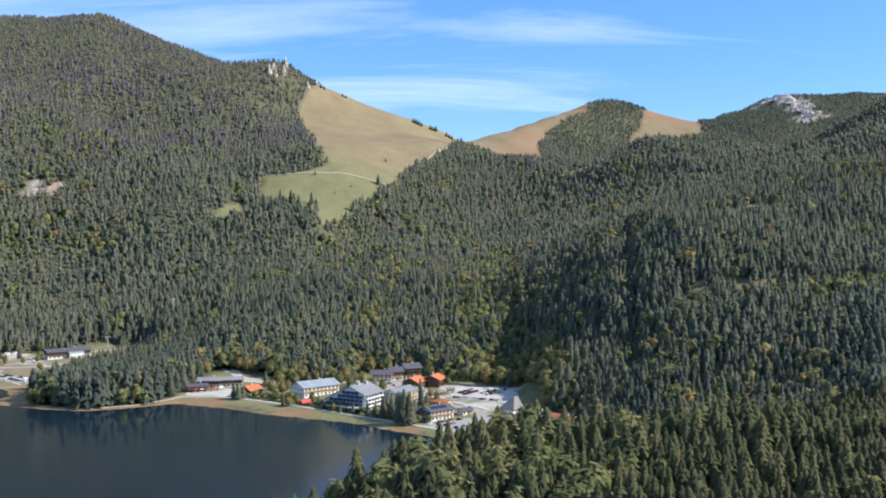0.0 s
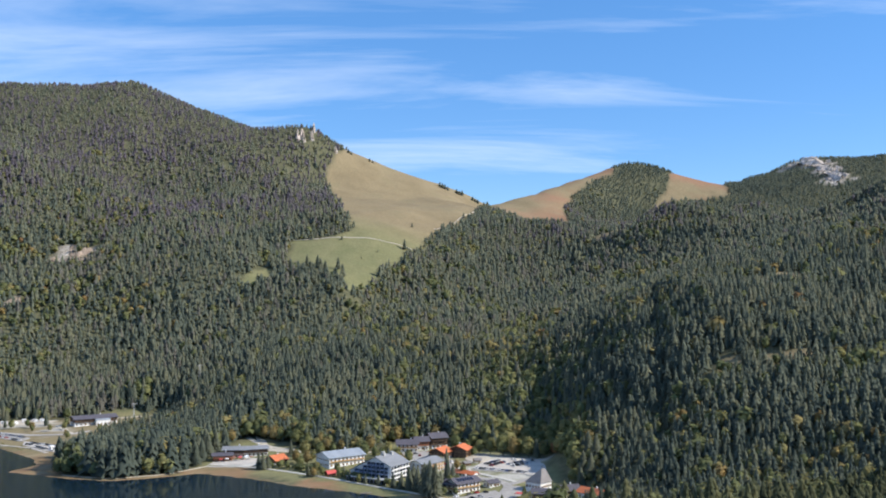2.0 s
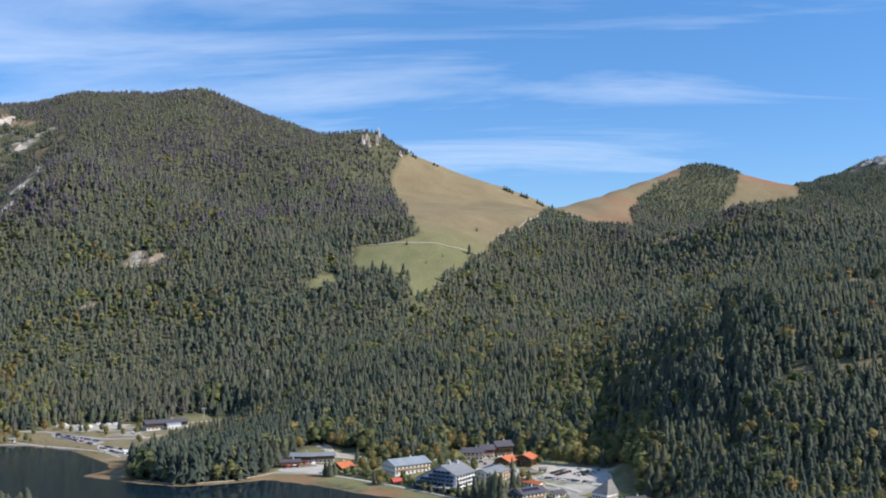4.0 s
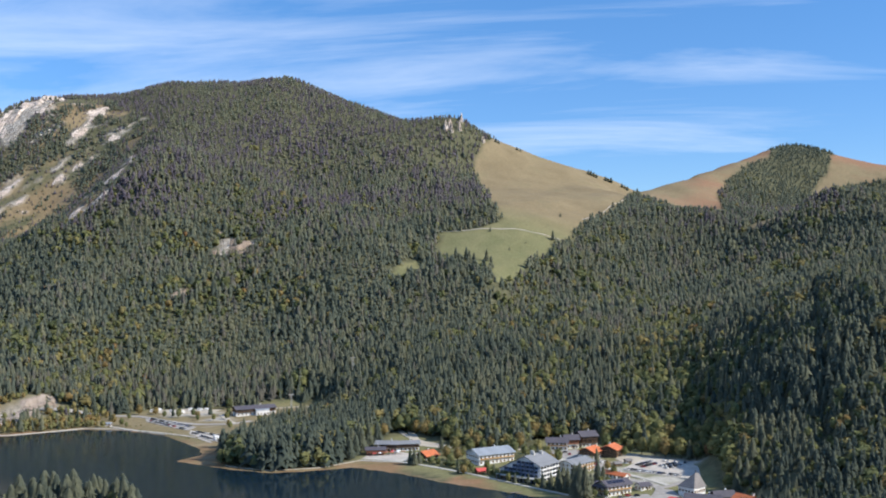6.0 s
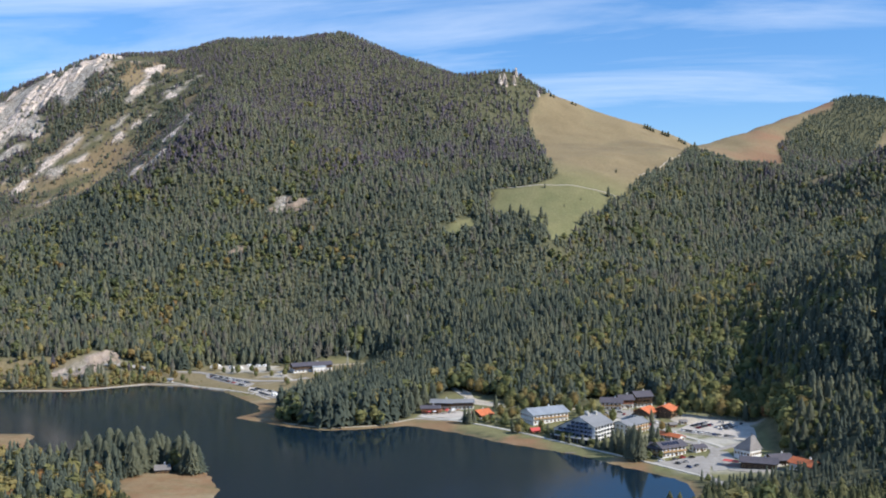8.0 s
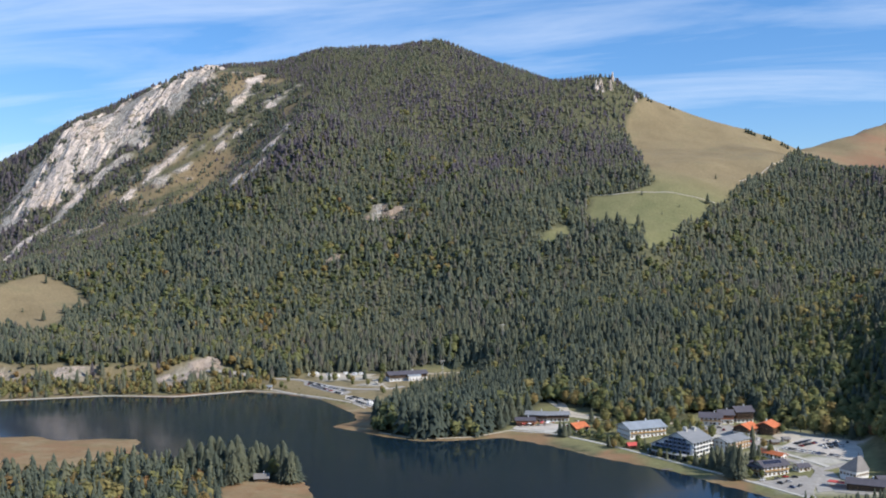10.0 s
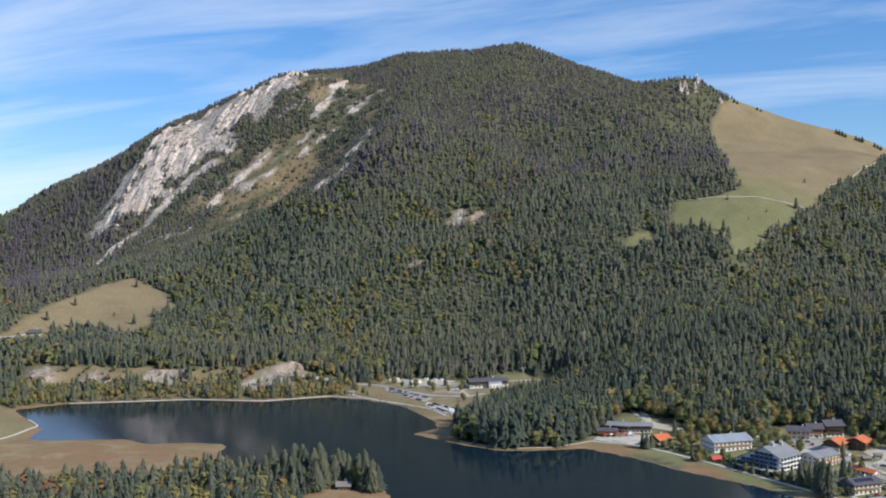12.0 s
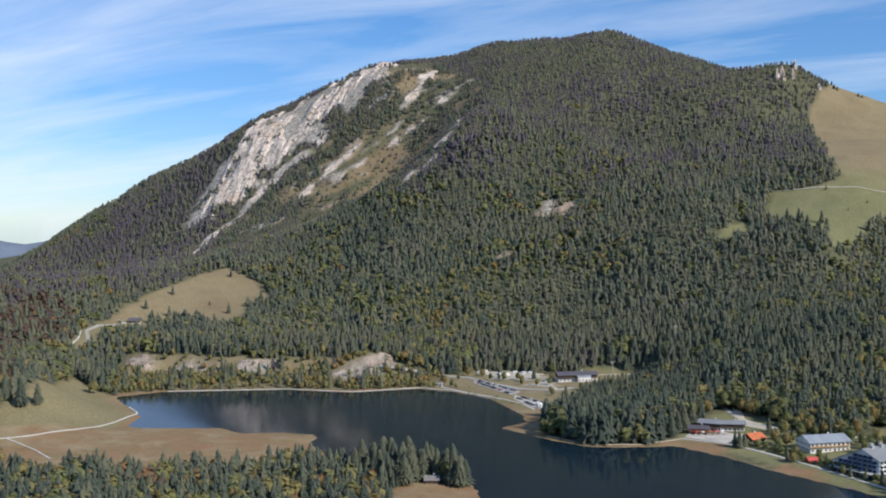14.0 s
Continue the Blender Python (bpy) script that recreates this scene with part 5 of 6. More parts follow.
def paved(name, outline, mat, label, lift=0.26):
    """A paved area with a low edge."""
    pts = []
    for (ax, ay), (bx, by) in zip(outline, outline[1:] + outline[:1]):
        n = max(1, int(math.hypot(bx - ax, by - ay) / 5))
        pts += [(ax + (bx - ax) * k / n, ay + (by - ay) * k / n) for k in range(n)]
    bm = bmesh.new()
    top = [bm.verts.new((x, y, float(land(x, y)) + lift)) for x, y in pts]
    face = bm.faces.new(top)
    low = [bm.verts.new((v.co.x, v.co.y, v.co.z - 1.0)) for v in top]
    for i in range(len(top)):
        j = (i + 1) % len(top)
        bm.faces.new((top[j], top[i], low[i], low[j]))
    tops = bmesh.ops.triangulate(bm, faces=[face])["faces"]
    for _ in range(2):
        long = list({e for f in tops for e in f.edges if e.calc_length() > 6})
        bmesh.ops.subdivide_edges(bm, edges=long, cuts=1)
        bmesh.ops.triangulate(bm, faces=bm.faces[:])
        tops = [f for f in bm.faces if abs(f.normal.z) > 0.5]
    for v in {v for f in tops for v in f.verts}:
        v.co.z = float(land(v.co.x, v.co.y)) + lift
    bmesh.ops.recalc_face_normals(bm, faces=bm.faces[:])
    mesh = bpy.data.meshes.new(name)
    bm.to_mesh(mesh)
    bm.free()
    mesh.materials.append(mat)
    return tagged(new(name, mesh), label, "pavement", kind="structure")


SHORE_PATH = [(-208, 806), (-190, 803), (-171, 801), (-145, 786), (-110, 762), (-69, 731), (-35, 705), (-16, 689), (20, 658)]
ribbon("path", SHORE_PATH, 2.6, WAY, "pale gravel promenade along the lake")
ribbon("road", [(30, 640), (20, 656), (18, 672), (19, 688), (25, 707), (28, 724), (20, 736), (7, 746), (-11, 770), (-26, 792), (-30, 800)], 6.5, ASPHALT, "pale village lane that bends past the inn")
ribbon("road", [(28, 724), (38, 733), (46, 742)], 6.0, ASPHALT, "short lane up to the car park")
ribbon("path", [(-210, 935), (-198, 914), (-186, 894), (-166, 870), (-141, 853), (-110, 846), (-75, 846)], 5.0, DIRT, "pale dirt track behind the lodge")
paved("bank", [(-193, 920), (-181, 904), (-173, 880), (-142, 861), (-142, 849), (-169, 859), (-183, 887)], DIRT, "bare trodden bank above the lodge", 0.2)
ribbon("path", [(-11, 784), (5, 762), (20, 747), (33, 731)], 4.0, WAY, "pale lane below the car park")
paved("yard", [(0, 836), (14, 834), (17, 812), (10, 797), (2, 800), (-4, 812)], DIRT, "trodden yard beside the orange roofed chalet")
ribbon("path", [(-700, 520), (-685, 546), (-672, 568), (-664, 602), (-674, 655), (-691, 703), (-722, 722)], 1.9, WAY, "pale gravel path along the reeds", 0.4)
ribbon("path", [(-682, 550), (-663, 547), (-640, 542), (-610, 530)], 1.6, WAY, "pale gravel path through the reeds", 0.4)
ribbon("road", [(-942, 879), (-986, 918), (-1023, 950), (-1056, 1003), (-1050, 1048)], 4.5, ASPHALT, "pale road over the pass", 0.5)
ribbon("path", [(-950, 853), (-971, 880), (-991, 908), (-1023, 941)], 1.8, WAY, "gravel path beside the pass road", 0.5)
ribbon("road", [(-600, 985), (-534, 1002), (-498, 1003), (-448, 975), (-416, 962), (-379, 967), (-368, 985)], 7.0, ASPHALT, "pale road to the cable car station")
ribbon("path", [(-414, 1019), (-400, 1000), (-392, 984), (-380, 970)], 6.0, DIRT, "broad pale track up to the station")
ribbon("path", [(-375, 1060), (-347, 1082), (-315, 1090)], 4.0, DIRT, "pale track across the field behind the station")
ribbon("path", [(-500, 945), (-465, 928), (-429, 916), (-388, 896), (-362, 870)], 2.6, GRAVEL, "pale lakeside path below the car park")
ribbon("path", [(-310, 773), (-290, 765), (-268, 759), (-232, 776), (-208, 806)], 1.5, DIRT, "pale path round the wooded point")
ribbon("path", [(-275, 1580), (-200, 1590), (-140, 1600), (-90, 1605)], 1.5, DIRT, "faint farm track across the alpine meadow", 0.5)
ribbon("path", [(-60, 1740), (-20, 1850), (20, 2000)], 1.5, DIRT, "faint farm track up to the saddle", 0.5)
far_shore = [(x - 2.6 * (x + 560) / 300, y + 3.0) for x, y in LAKE[1:8]]
ribbon("path", far_shore, 1.8, WAY, "pale path along the far shore")
paved("car_park", [(2, 781), (18, 812), (31, 814), (58, 804), (57, 758), (46, 750), (29, 760), (4, 773)], GRAVEL, "broad gravel car park behind the village")
paved("forecourt", [(-17, 690), (-3, 694), (8, 703), (18, 708), (24, 690), (20, 662), (0, 674)], ASPHALT, "paved forecourt of the inn by the lake")
paved("forecourt", [(25, 722), (35, 719), (39, 703), (33, 676), (24, 672), (23, 690)], ASPHALT, "pale paved corner before the chapel", 0.2)
paved("courtyard", [(-62, 836), (-47, 840), (-36, 848), (-28, 838), (-36, 815), (-52, 814)], ASPHALT, "pale courtyard between the chalets")
paved("yard", [(-16, 812), (-6, 800), (-14, 784), (-28, 790)], ASPHALT, "paved yard before the orange roofed chalets")
paved("yard", [(-209, 811), (-187, 806), (-173, 803), (-160, 818), (-164, 836), (-168, 829), (-180, 809)], WAY, "pale path and yard round the lodge terrace", 0.2)
paved("terrace", [(-208, 814), (-206, 821), (-190, 828), (-182, 836), (-170, 830), (-166, 818), (-180, 811)], GRAVEL, "pale sun terrace of the lodge")
paved("car_park", [(-488, 998), (-449, 978), (-410, 948), (-411, 930), (-442, 949), (-476, 975)], ASPHALT, "roadside car park near the cable car")
paved("car_park", [(-409, 931), (-386, 919), (-349, 895), (-340, 864), (-370, 882), (-402, 912)], GRAVEL, "bright gravel car park by the lake")
paved("yard", [(-500, 1030), (-480, 1050), (-425, 1050), (-430, 1032), (-470, 1018)], DIRT, "trodden camper pitch below the forest")
paved("forecourt", [(48, 690), (60, 700), (66, 680), (52, 668), (34, 674), (32, 690)], ASPHALT, "dark forecourt of the roadside inn")

# ---- cars ----
CAR_PAINTS = [surface(n, c, c, 3.0, 0.3) for n, c in (("white_car_paint", (0.75, 0.75, 0.75)), ("black_car_paint", (0.02, 0.02, 0.022)), ("silver_car_paint", (0.42, 0.43, 0.45)),
                                                    ("blue_car_paint", (0.04, 0.07, 0.18)), ("red_car_paint", (0.35, 0.03, 0.03)), ("grey_car_paint", (0.12, 0.125, 0.13)))]
RUBBER = surface("tyre_rubber", (0.02, 0.02, 0.02), (0.035, 0.035, 0.035), 0.2, 0.9)


def loft(bm, sections):
    """Skin through cross-sections (x, half width, low, high)."""
    rings = [[bm.verts.new(c) for c in ((x, -w, lo), (x, w, lo), (x, w * 0.9, hi), (x, -w * 0.9, hi))] for x, w, lo, hi in sections]
    for a, b in zip(rings, rings[1:]):
        for i in range(4):
            j = (i + 1) % 4
            bm.faces.new((a[i], a[j], b[j], b[i]))
    bm.faces.new(rings[0][::-1])
    bm.faces.new(rings[-1])
    bmesh.ops.recalc_face_normals(bm, faces=bm.faces[:])


def car_meshes():
    bm = bmesh.new()
    bmesh.ops.create_cone(bm, cap_ends=True, segments=10, radius1=0.33, radius2=0.33, depth=0.24, matrix=Matrix.Rotation(radians(90), 4, "X"))
    wheel = make_mesh("wheel", bm, RUBBER)
    bm = bmesh.new()
    loft(bm, [(-1.75, 0.70, 0.90, 0.98), (-1.25, 0.74, 0.90, 1.42), (0.25, 0.74, 0.90, 1.46), (1.05, 0.72, 0.90, 0.98)])
    cabin = make_mesh("cabin", bm, GLASS)
    bodies = []
    for paint in CAR_PAINTS:
        bm = bmesh.new()
        loft(bm, [(-2.15, 0.74, 0.38, 0.86), (-1.95, 0.86, 0.26, 0.93), (0.95, 0.88, 0.24, 0.93), (1.9, 0.84, 0.26, 0.80), (2.15, 0.70, 0.36, 0.66)])
        loft(bm, [(-1.15, 0.62, 1.40, 1.47), (0.22, 0.62, 1.43, 1.50)])
        bodies.append(make_mesh("body", bm, paint))
    return wheel, cabin, bodies


WHEEL, CABIN, BODIES = car_meshes()
PAINT_WORDS = ("white", "black", "silver", "dark blue", "red", "grey")


def car(x, y, turn, paint, group, spot):
    ob = thing("car", x, y, turn, f"{PAINT_WORDS[paint]} car parked {spot}", "car", group, z=float(land(x, y)) + 0.30)
    shared_part("body", BODIES[paint], ob)
    shared_part("cabin", CABIN, ob, "dark car windows")
    for px in (-1.35, 1.35):
        for py in (-0.78, 0.78):
            shared_part("wheel", WHEEL, ob).matrix_local = pose(px, py, 0.33, 0, 0, 0)


def car_row(a, b, count, nose, group, spot, rng, skip=0.12):
    """Cars side by side from a to b, their noses turned by nose degrees from the row."""
    turn = edge_turn(*a, *b) + nose
    for k in range(count):
        if rng.uniform() < skip:
            continue
        s = (k + 0.5) / count
        car(a[0] + (b[0] - a[0]) * s + rng.normal(0, 0.2), a[1] + (b[1] - a[1]) * s + rng.normal(0, 0.2), turn + rng.normal(0, 2), int(rng.choice(6, p=[0.28, 0.27, 0.16, 0.1, 0.05, 0.14])), group, spot)


rng = np.random.default_rng(5)
VILLAGE_LOT, STATION_LOT = "cars in the village car park", "cars near the cable car"
car_row((5, 777), (43, 757), 14, 60, VILLAGE_LOT, "on the gravel car park", rng)
car_row((12, 789), (24, 802), 6, 90, VILLAGE_LOT, "on the gravel car park", rng, 0)
car_row((15.5, 783), (27, 795), 6, 90, VILLAGE_LOT, "on the gravel car park", rng, 0)
car_row((29, 785), (42, 797), 6, 90, VILLAGE_LOT, "on the gravel car park", rng, 0)
car_row((32.5, 779), (45, 790), 6, 90, VILLAGE_LOT, "on the gravel car park", rng, 0)
car_row((27, 807), (50, 800), 9, 90, VILLAGE_LOT, "at the edge of the gravel car park", rng, 0.2)
for px, py, pt in ((5, 702, 30), (11, 702, 20), (2, 687, -40), (9, 679, -50), (14, 683, 60), (0, 697, 35), (7, 691, 10), (-9, 693, 30)):
    car(px, py, pt, int(rng.integers(0, 6)), "cars before the inn", "on the forecourt of the inn")
for px, py, pt in ((-50, 830, 10), (-44, 833, 15), (-40, 826, 80), (-55, 829, 0), (-14, 800, 60), (-18, 793, 50), (-8, 793, 40)):
    car(px, py, pt, int(rng.integers(0, 6)), "cars between the chalets", "in the paved courtyard")
car_row((-472, 977), (-414, 934), 26, 90, STATION_LOT, "beside the station road", rng)
car_row((-478, 989), (-416, 949), 25, 90, STATION_LOT, "beside the station road", rng)
car_row((-401, 916), (-370, 887), 14, 90, STATION_LOT, "on the lakeside gravel lot", rng)
car_row((-398, 921), (-356, 893), 18, 90, STATION_LOT, "on the lakeside gravel lot", rng)
for px, py, pt in ((-1056, 1040, 20), (-1050, 1036, 25), (-1060, 1046, 15), (-1032, 1050, 40), (-1026, 1054, 40)):
    car(px, py, pt, int(rng.integers(0, 6)), "cars by the mountain inn", "beside the mountain inn")


def camper(x, y, turn):
    ob = thing("camper_van", x, y, turn, "white camper van with dark windows on the pitch", "camper van", "campers on the pitch", z=float(land(x, y)) + 0.28)
    bm = bmesh.new()
    loft(bm, [(-3.0, 1.0, 0.5, 2.7), (-2.8, 1.1, 0.4, 2.9), (1.4, 1.1, 0.4, 2.9), (2.0, 1.08, 0.4, 2.6)])
    part("body", bm, PLASTER, ob)
    bm = bmesh.new()
    loft(bm, [(1.95, 1.0, 0.4, 2.0), (2.6, 0.98, 0.4, 1.5), (3.1, 0.9, 0.45, 1.1)])
    part("cab", bm, CAR_PAINTS[0], ob)
    for side in (-1.1, 1.1):
        bm = bmesh.new()
        block(bm, -2.0, -0.6, side - 0.03, side + 0.03, 1.5, 2.2)
        part("window", bm, GLASS, ob, "dark side window")
    for px in (-1.8, 2.2):
        for py in (-0.95, 0.95):
            shared_part("wheel", WHEEL, ob).matrix_local = pose(px, py, 0.33, 0, 0, 0)


for px, py, pt in ((-494, 1028, 20), (-491, 1036, 40), (-472, 1028, 10), (-457, 1042, 30), (-446, 1041, 15), (-439, 1043, 25), (-460, 1026, 60), (-365, 889, 45), (-358, 881, 50), (-362, 884, 48)):
    camper(px, py, pt)


def jetty():
    ob = thing("jetty", -70, 714, edge_turn(-66, 716, -76, 711), "short grey plank jetty over the lake edge", "jetty", z=0.0)
    for k in range(14):
        bm = bmesh.new()
        block(bm, k * 0.62 - 2, k * 0.62 - 1.44, -0.9, 0.9, 0.42, 0.5)
        part("plank", bm, SHINGLE, ob)
    for px in (-1.5, 2.0, 5.8):
        for py in (-0.8, 0.8):
            bm = bmesh.new()
            block(bm, px - 0.1, px + 0.1, py - 0.1, py + 0.1, -2.0, 0.42)
            part("post", bm, TIMBER, ob)


jetty()

# ---- single trees ----
BARK = surface("bark", (0.07, 0.055, 0.045), (0.13, 0.10, 0.08), 0.5, 0.95, stretch=(1, 1, 0.3))


def tree_meshes():
    rng = np.random.default_rng(77)
    bm = bmesh.new()
    bmesh.ops.create_cone(bm, cap_ends=True, segments=7, radius1=0.018, radius2=0.004, depth=0.9)
    bmesh.ops.translate(bm, verts=bm.verts[:], vec=(0, 0, 0.43))
    trunk = make_mesh("trunk", bm, BARK)
    crowns = {}
    for kind, mat in (("spruce", HAZED_SPRUCE), ("near_spruce", NEAR_SPRUCE), ("broadleaf", LEAVES)):
        crowns[kind] = []
        for k in range(8):
            verts, tris = broadleaf_pattern(190, rng) if kind == "broadleaf" else conifer_pattern(15, 10, rng, 0.23)
            tint = np.full(len(verts), rng.uniform(0.1, 0.85) if kind == "broadleaf" else rng.uniform(0.15, 0.5))
            crowns[kind].append(mesh_of("crown", verts, tris, np.clip(tint + rng.normal(0, 0.05, len(verts)), 0, 1), mat))
    return trunk, crowns


TRUNK, CROWNS = tree_meshes()


def single_tree(kind, x, y, tall, rng, group, spot, wide=1.0):
    words = {"spruce": "dark green spruce", "near_spruce": "olive green conifer", "broadleaf": "broad-headed autumn tree"}[kind]
    ob = thing(kind + "_tree", x, y, rng.uniform(0, 360), f"{words} {spot}", "tree", group, z=float(land(x, y)) - 0.3)
    ob.scale = (tall * wide, tall * wide, tall)
    shared_part("trunk", TRUNK, ob)
    shared_part("crown", CROWNS[kind][int(rng.integers(0, 8))], ob)


for px, py, tall in ((-101, 1594, 17), (-97, 1733, 8), (-198, 1581, 8), (-140, 1559, 5), (-162, 1529, 5), (-219, 1470, 20), (-203, 1436, 22), (-179, 1439, 20), (-239, 1426, 19),
                     (-236, 1479, 17), (-190, 1474, 18), (-212, 1452, 21), (-226, 1447, 18)):
    single_tree("spruce", px, py, tall, rng, "trees on the alpine meadow", "standing alone on the alpine meadow", 1.15)
for px, py, tall in ((-1065, 1101, 15), (-1071, 1163, 14), (-1103, 1250, 13), (-1056, 1280, 13), (-952, 1148, 16), (-949, 1219, 15), (-1004, 1168, 7), (-1022, 1102, 16), (-1036, 1083, 14)):
    single_tree("spruce", px, py, tall, rng, "trees on the pass meadow", "on the sloping pass meadow", 1.1)
for px, py, tall, kind in ((-745, 601, 24, "spruce"), (-727, 602, 26, "spruce"), (-724, 617, 20, "spruce"), (-800, 752, 15, "broadleaf"), (-845, 750, 9, "broadleaf"), (-846, 760, 8, "broadleaf"), (-800, 690, 8, "broadleaf")):
    single_tree(kind, px, py, tall, rng, "trees on the lakeside pasture", "on the lakeside pasture", 1.15)
for px, py, tall, kind in ((-164, 794, 13, "spruce"), (-160, 791, 14, "spruce"), (-157, 795, 12, "spruce"), (-132, 796, 10, "broadleaf"), (-121, 766, 9, "spruce"), (-117, 762, 8, "broadleaf"),
                           (-138, 812, 11, "broadleaf"), (-128, 806, 12, "broadleaf"), (-110, 765, 8, "broadleaf"), (-117, 777, 9, "broadleaf"), (-100, 772, 9, "broadleaf"), (-94, 766, 8, "spruce"),
                           (-88, 748, 7, "spruce"), (-80, 742, 7, "broadleaf"), (-75, 737, 8, "spruce"), (-65, 732, 9, "spruce"), (-54, 724, 11, "spruce"), (-48, 720, 13, "spruce"), (-42, 716, 16, "spruce"),
                           (-36, 712, 18, "spruce"), (-31, 706, 22, "spruce"), (-27, 694, 26, "spruce"), (-23, 694, 24, "spruce"), (-29, 698, 23, "spruce"), (-20, 709, 15, "spruce"), (-26, 716, 17, "spruce"),
                           (-33, 721, 15, "spruce"), (-39, 732, 13, "spruce"), (-44, 739, 12, "spruce"), (-40, 724, 16, "spruce"), (-30, 728, 14, "spruce"), (-5, 756, 9, "broadleaf"), (-14, 724, 9, "broadleaf"),
                           (-12, 735, 14, "spruce"), (-16, 742, 16, "spruce"), (-9, 728, 8, "broadleaf"), (-18, 799, 12, "spruce"), (-70, 812, 12, "broadleaf"), (-66, 829, 13, "broadleaf"), (-76, 822, 11, "broadleaf"),
                           (-84, 827, 14, "broadleaf"), (27, 826, 19, "broadleaf"), (35, 822, 17, "broadleaf"), (47, 818, 18, "broadleaf"), (53, 814, 16, "spruce"), (17, 833, 15, "broadleaf"), (8, 836, 13, "broadleaf"),
                           (-12, 850, 15, "broadleaf"), (-72, 800, 11, "broadleaf"), (-64, 806, 12, "spruce"), (-58, 795, 10, "broadleaf"), (-52, 788, 11, "broadleaf"), (-66, 790, 9, "broadleaf"), (-48, 800, 12, "broadleaf"), (-56, 806, 13, "broadleaf"),
                           (-90, 838, 13, "broadleaf"), (-100, 834, 12, "spruce"), (-112, 838, 12, "broadleaf"), (-122, 832, 13, "broadleaf"), (-135, 838, 14, "broadleaf"), (-140, 824, 10, "broadleaf"), (-148, 846, 12, "spruce"), (-126, 818, 10, "broadleaf"),
                           (-2, 840, 12, "broadleaf"), (4, 822, 9, "broadleaf"), (-10, 778, 8, "broadleaf"), (-28, 782, 11, "spruce"), (-22, 788, 9, "broadleaf"), (58, 812, 14, "broadleaf"), (40, 826, 15, "broadleaf")):
    single_tree(kind, px, py, tall, rng, "trees in the village", "between the houses of the village", 1.05)
for px, py in zip(*scatter(-378, -300, 588, 626, 7.2, np.random.default_rng(61))):
    if edge_distance(LAKE, px, py) > 2.5 and math.hypot(px + 325, py - 600) > 8 and not (px > -333 and py < 597):
        single_tree("spruce", float(px), float(py), float(rng.uniform(17, 27)), rng, "spruces round the boathouse", "on the point beside the boathouse", float(rng.uniform(1.2, 1.55)))


for px, py, tall in ((-217, 808, 17), (-220, 815, 20), (-216, 822, 19), (-221, 830, 22), (-215, 838, 21), (-219, 846, 23), (-212, 852, 20), (-206, 858, 22)):
    single_tree("spruce", px, py, tall, rng, "spruces beside the lodge", "at the forest edge beside the lodge", 1.3)
for px, py, tall, kind in ((-502, 1012, 12, "broadleaf"), (-485, 1015, 9, "broadleaf"), (-462, 1008, 10, "spruce"), (-468, 1000, 8, "broadleaf"), (-452, 1000, 11, "broadleaf"), (-440, 1010, 9, "broadleaf"),
                           (-425, 1018, 13, "spruce"), (-432, 1000, 8, "broadleaf"), (-478, 1045, 12, "spruce"), (-450, 1052, 14, "spruce"), (-420, 1055, 13, "broadleaf"), (-402, 1012, 10, "broadleaf"),
                           (-396, 992, 9, "broadleaf"), (-408, 985, 8, "broadleaf"), (-425, 985, 7, "broadleaf"), (-482, 944, 6, "broadleaf"),
                           (-490, 950, 9, "broadleaf"), (-505, 962, 10, "broadleaf"), (-515, 975, 11, "spruce"), (-525, 985, 9, "broadleaf"), (-500, 985, 7, "broadleaf"), (-372, 940, 8, "broadleaf"), (-362, 950, 10, "spruce"),
                           (-380, 955, 7, "broadleaf"), (-355, 975, 9, "broadleaf")):
    single_tree(kind, px, py, tall, rng, "trees near the cable car", "beside the road near the cable car", 1.1)
for px, py, tall in ((-265, 2226, 11), (-259, 2228, 9), (-220, 2242, 8), (-213, 2244, 7), (-66, 2294, 12), (-60, 2295, 13), (-54, 2297, 12), (-48, 2299, 10), (-28, 2315, 11), (-22, 2316, 10), (-16, 2318, 13), (8, 2325, 11), (14, 2327, 10), (20, 2328, 11), (42, 2358, 17), (47, 2362, 13), (-285, 2212, 13), (-279, 2214, 12)):
    single_tree("spruce", px, py, tall, rng, "dwarf pines on the crest", "low on the grassy crest", 1.7)


for px, py, tall, kind in ((-985, 1000, 14, "spruce"), (-975, 985, 12, "broadleaf"), (-992, 985, 16, "spruce"), (-965, 960, 13, "spruce"), (-1000, 1040, 12, "spruce"), (-990, 1020, 13, "spruce"), (-1010, 925, 12, "broadleaf"),
                           (-960, 900, 14, "spruce"), (-950, 905, 12, "broadleaf"), (-925, 840, 15, "spruce"), (-940, 870, 13, "broadleaf"), (-918, 862, 14, "spruce"), (-1000, 895, 12, "broadleaf"), (-1020, 1000, 11, "spruce")):
    single_tree(kind, px, py, tall, rng, "trees on the pass", "beside the road over the pass", 1.1)


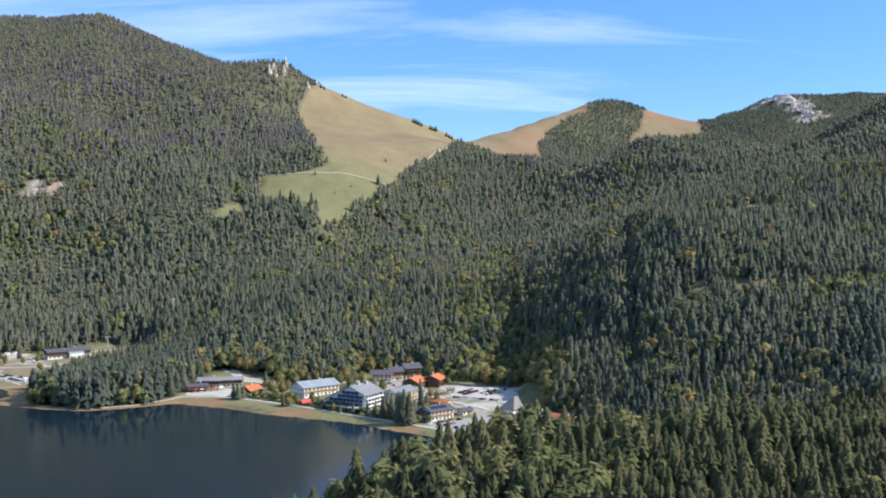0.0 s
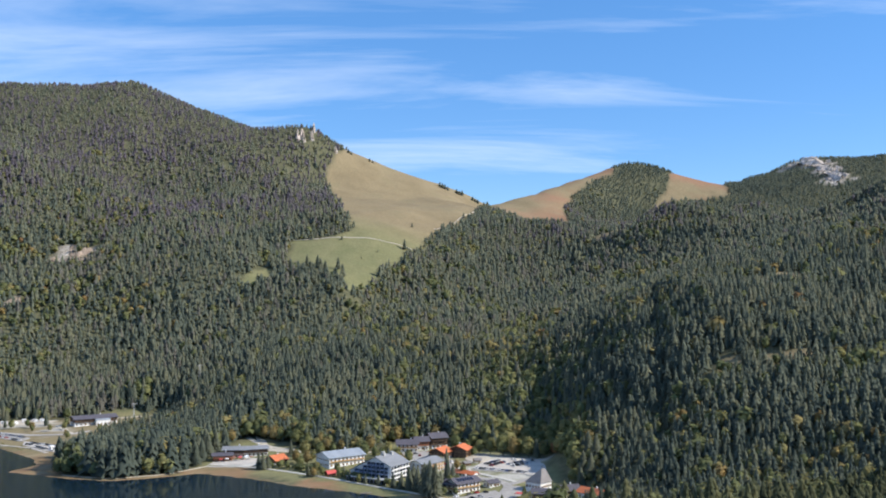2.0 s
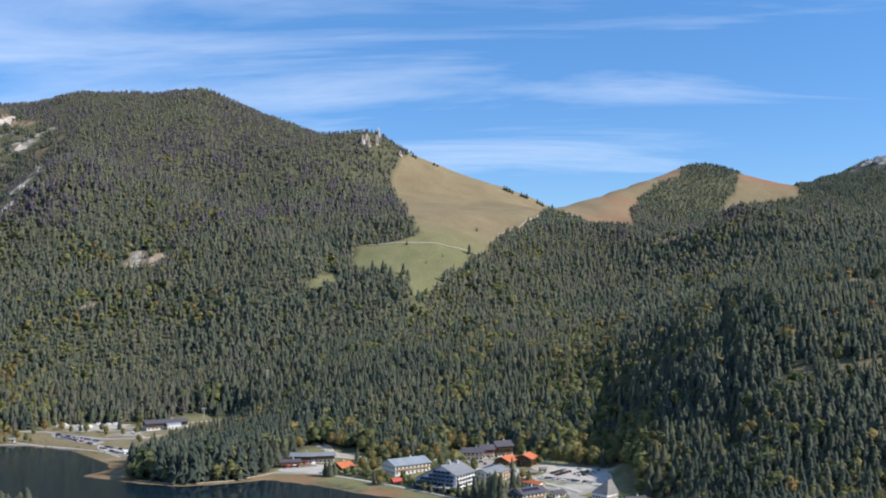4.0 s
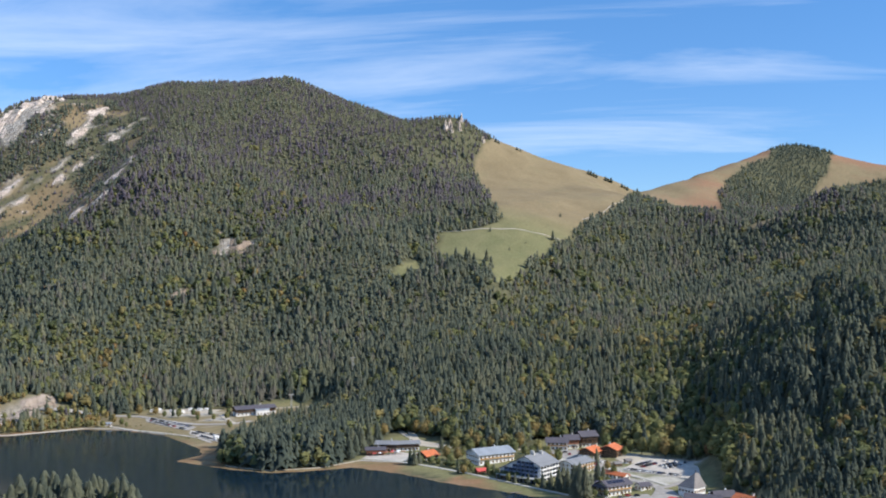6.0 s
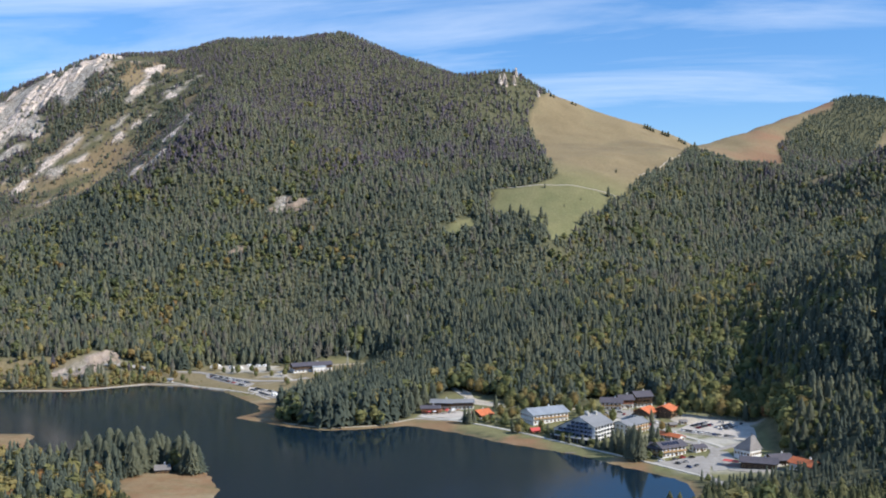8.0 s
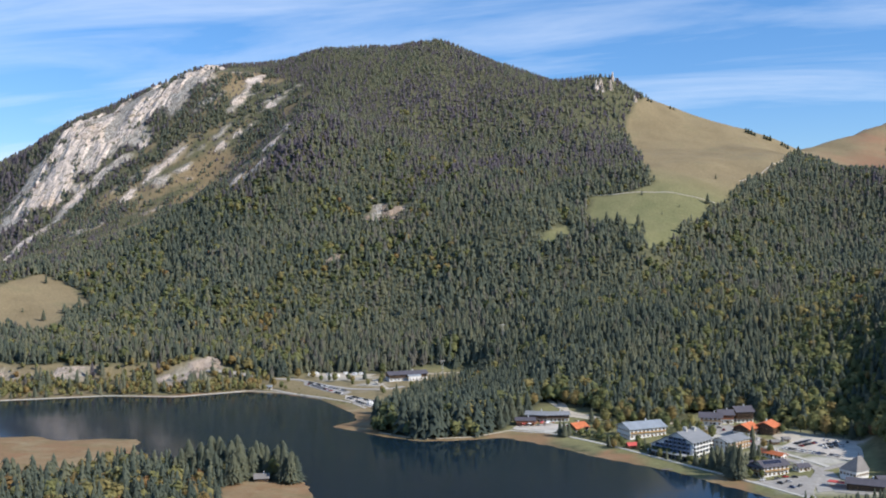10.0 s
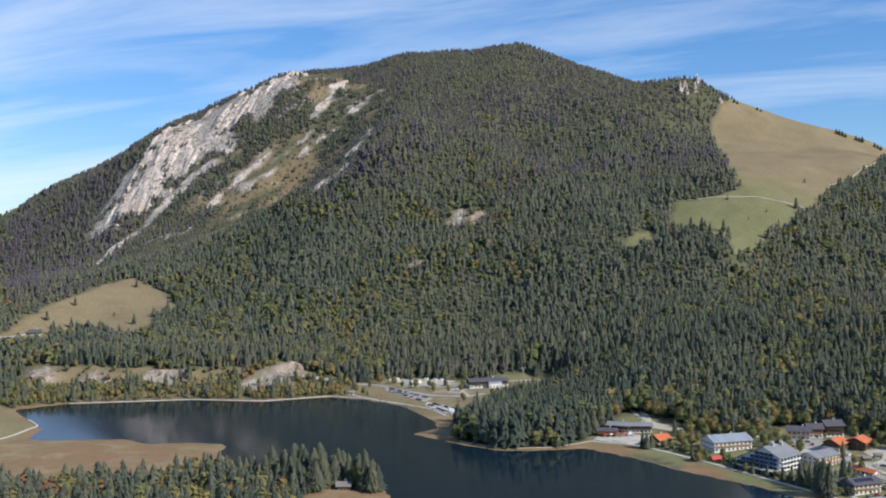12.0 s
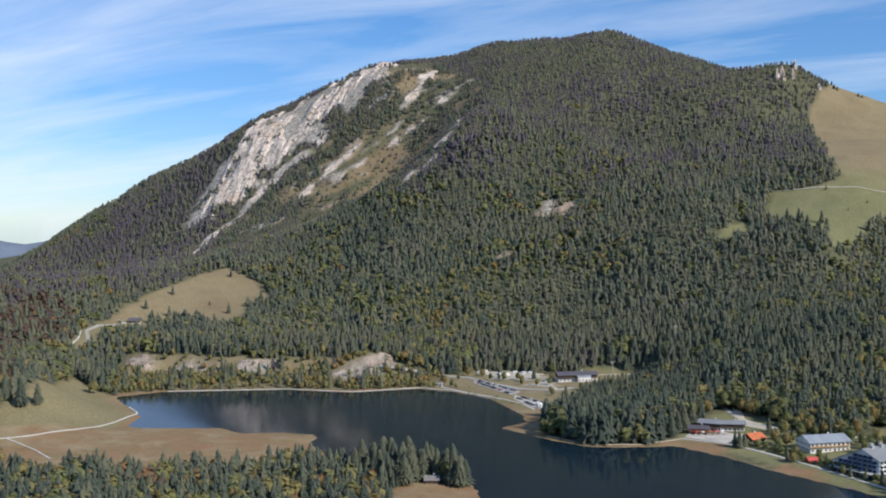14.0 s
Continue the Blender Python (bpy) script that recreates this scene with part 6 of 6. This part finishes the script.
def village_trees():
    """Tall round-headed autumn trees that close the village off from the spruces."""
    rng = np.random.default_rng(83)
    x, y = scatter(-215, 125, 690, 935, 12.5, rng)
    out = edge_distance(VILLAGE, x, y)
    keep = (out > 4) & (out < 30) & (edge_distance(LAKE, x, y) > 62) & ((x < 55) | (y > 815))
    for px, py, near in zip(x[keep], y[keep], out[keep]):
        single_tree("broadleaf", float(px), float(py), float(rng.uniform(9, 15) + near * 0.2), rng, "autumn trees behind the village", "at the edge of the forest behind the village", float(rng.uniform(0.9, 1.2)))


village_trees()
# trees added to darken the lawn east of the chapel, where shadow lies
for px, py, tall, kind in ((76, 704, 15, "spruce"), (84, 712, 18, "spruce"), (80, 724, 17, "spruce"), (90, 730, 19, "spruce"), (76, 738, 14, "broadleaf"), (86, 744, 18, "spruce"), (84, 756, 12, "spruce"), (88, 764, 12, "broadleaf"),
                           (82, 780, 12, "spruce"), (78, 790, 10, "broadleaf"), (72, 806, 10, "broadleaf"), (92, 700, 16, "spruce"), (72, 716, 12, "broadleaf")):
    single_tree(kind, px, py, tall, rng, "trees behind the chapel", "added to darken the shadowed lawn behind the chapel", 1.2)


def shore_shrubs():
    """Low bushes along the hotel front and the water's edge."""
    rng = np.random.default_rng(29)
    x, y = [], []
    for (ax, ay), (bx, by) in zip(SHORE_PATH[2:], SHORE_PATH[3:-1]):
        for _ in range(int(math.hypot(bx - ax, by - ay) / 1.1)):
            s = rng.uniform()
            if rng.uniform() < 0.6:
                x.append(ax + (bx - ax) * s + rng.uniform(2, 8))
                y.append(ay + (by - ay) * s + rng.uniform(3, 10))
    x, y = np.array(x), np.array(y)
    rounds = [broadleaf_pattern(30, rng) for _ in range(6)]
    tagged(new("hedge_shrubs", stand("hedge_shrubs", rounds, x, y, land(x, y) - 0.3, rng.uniform(2.5, 7, len(x)), rng.uniform(0.9, 1.4, len(x)), rng.uniform(0, 0.35, len(x)), LEAVES, rng)),
           "green and rusty bushes along the lakeside promenade", "shrubs", kind="stuff")


shore_shrubs()


def boughs_near():
    """The spruces of the near hill that stand closest, each a tree of its own."""
    for px, py, tall, wide in NEAREST:
        single_tree("near_spruce", px, py, tall, rng, "conifers of the near hill", "in the dense wood of the near hill", wide)


boughs_near()
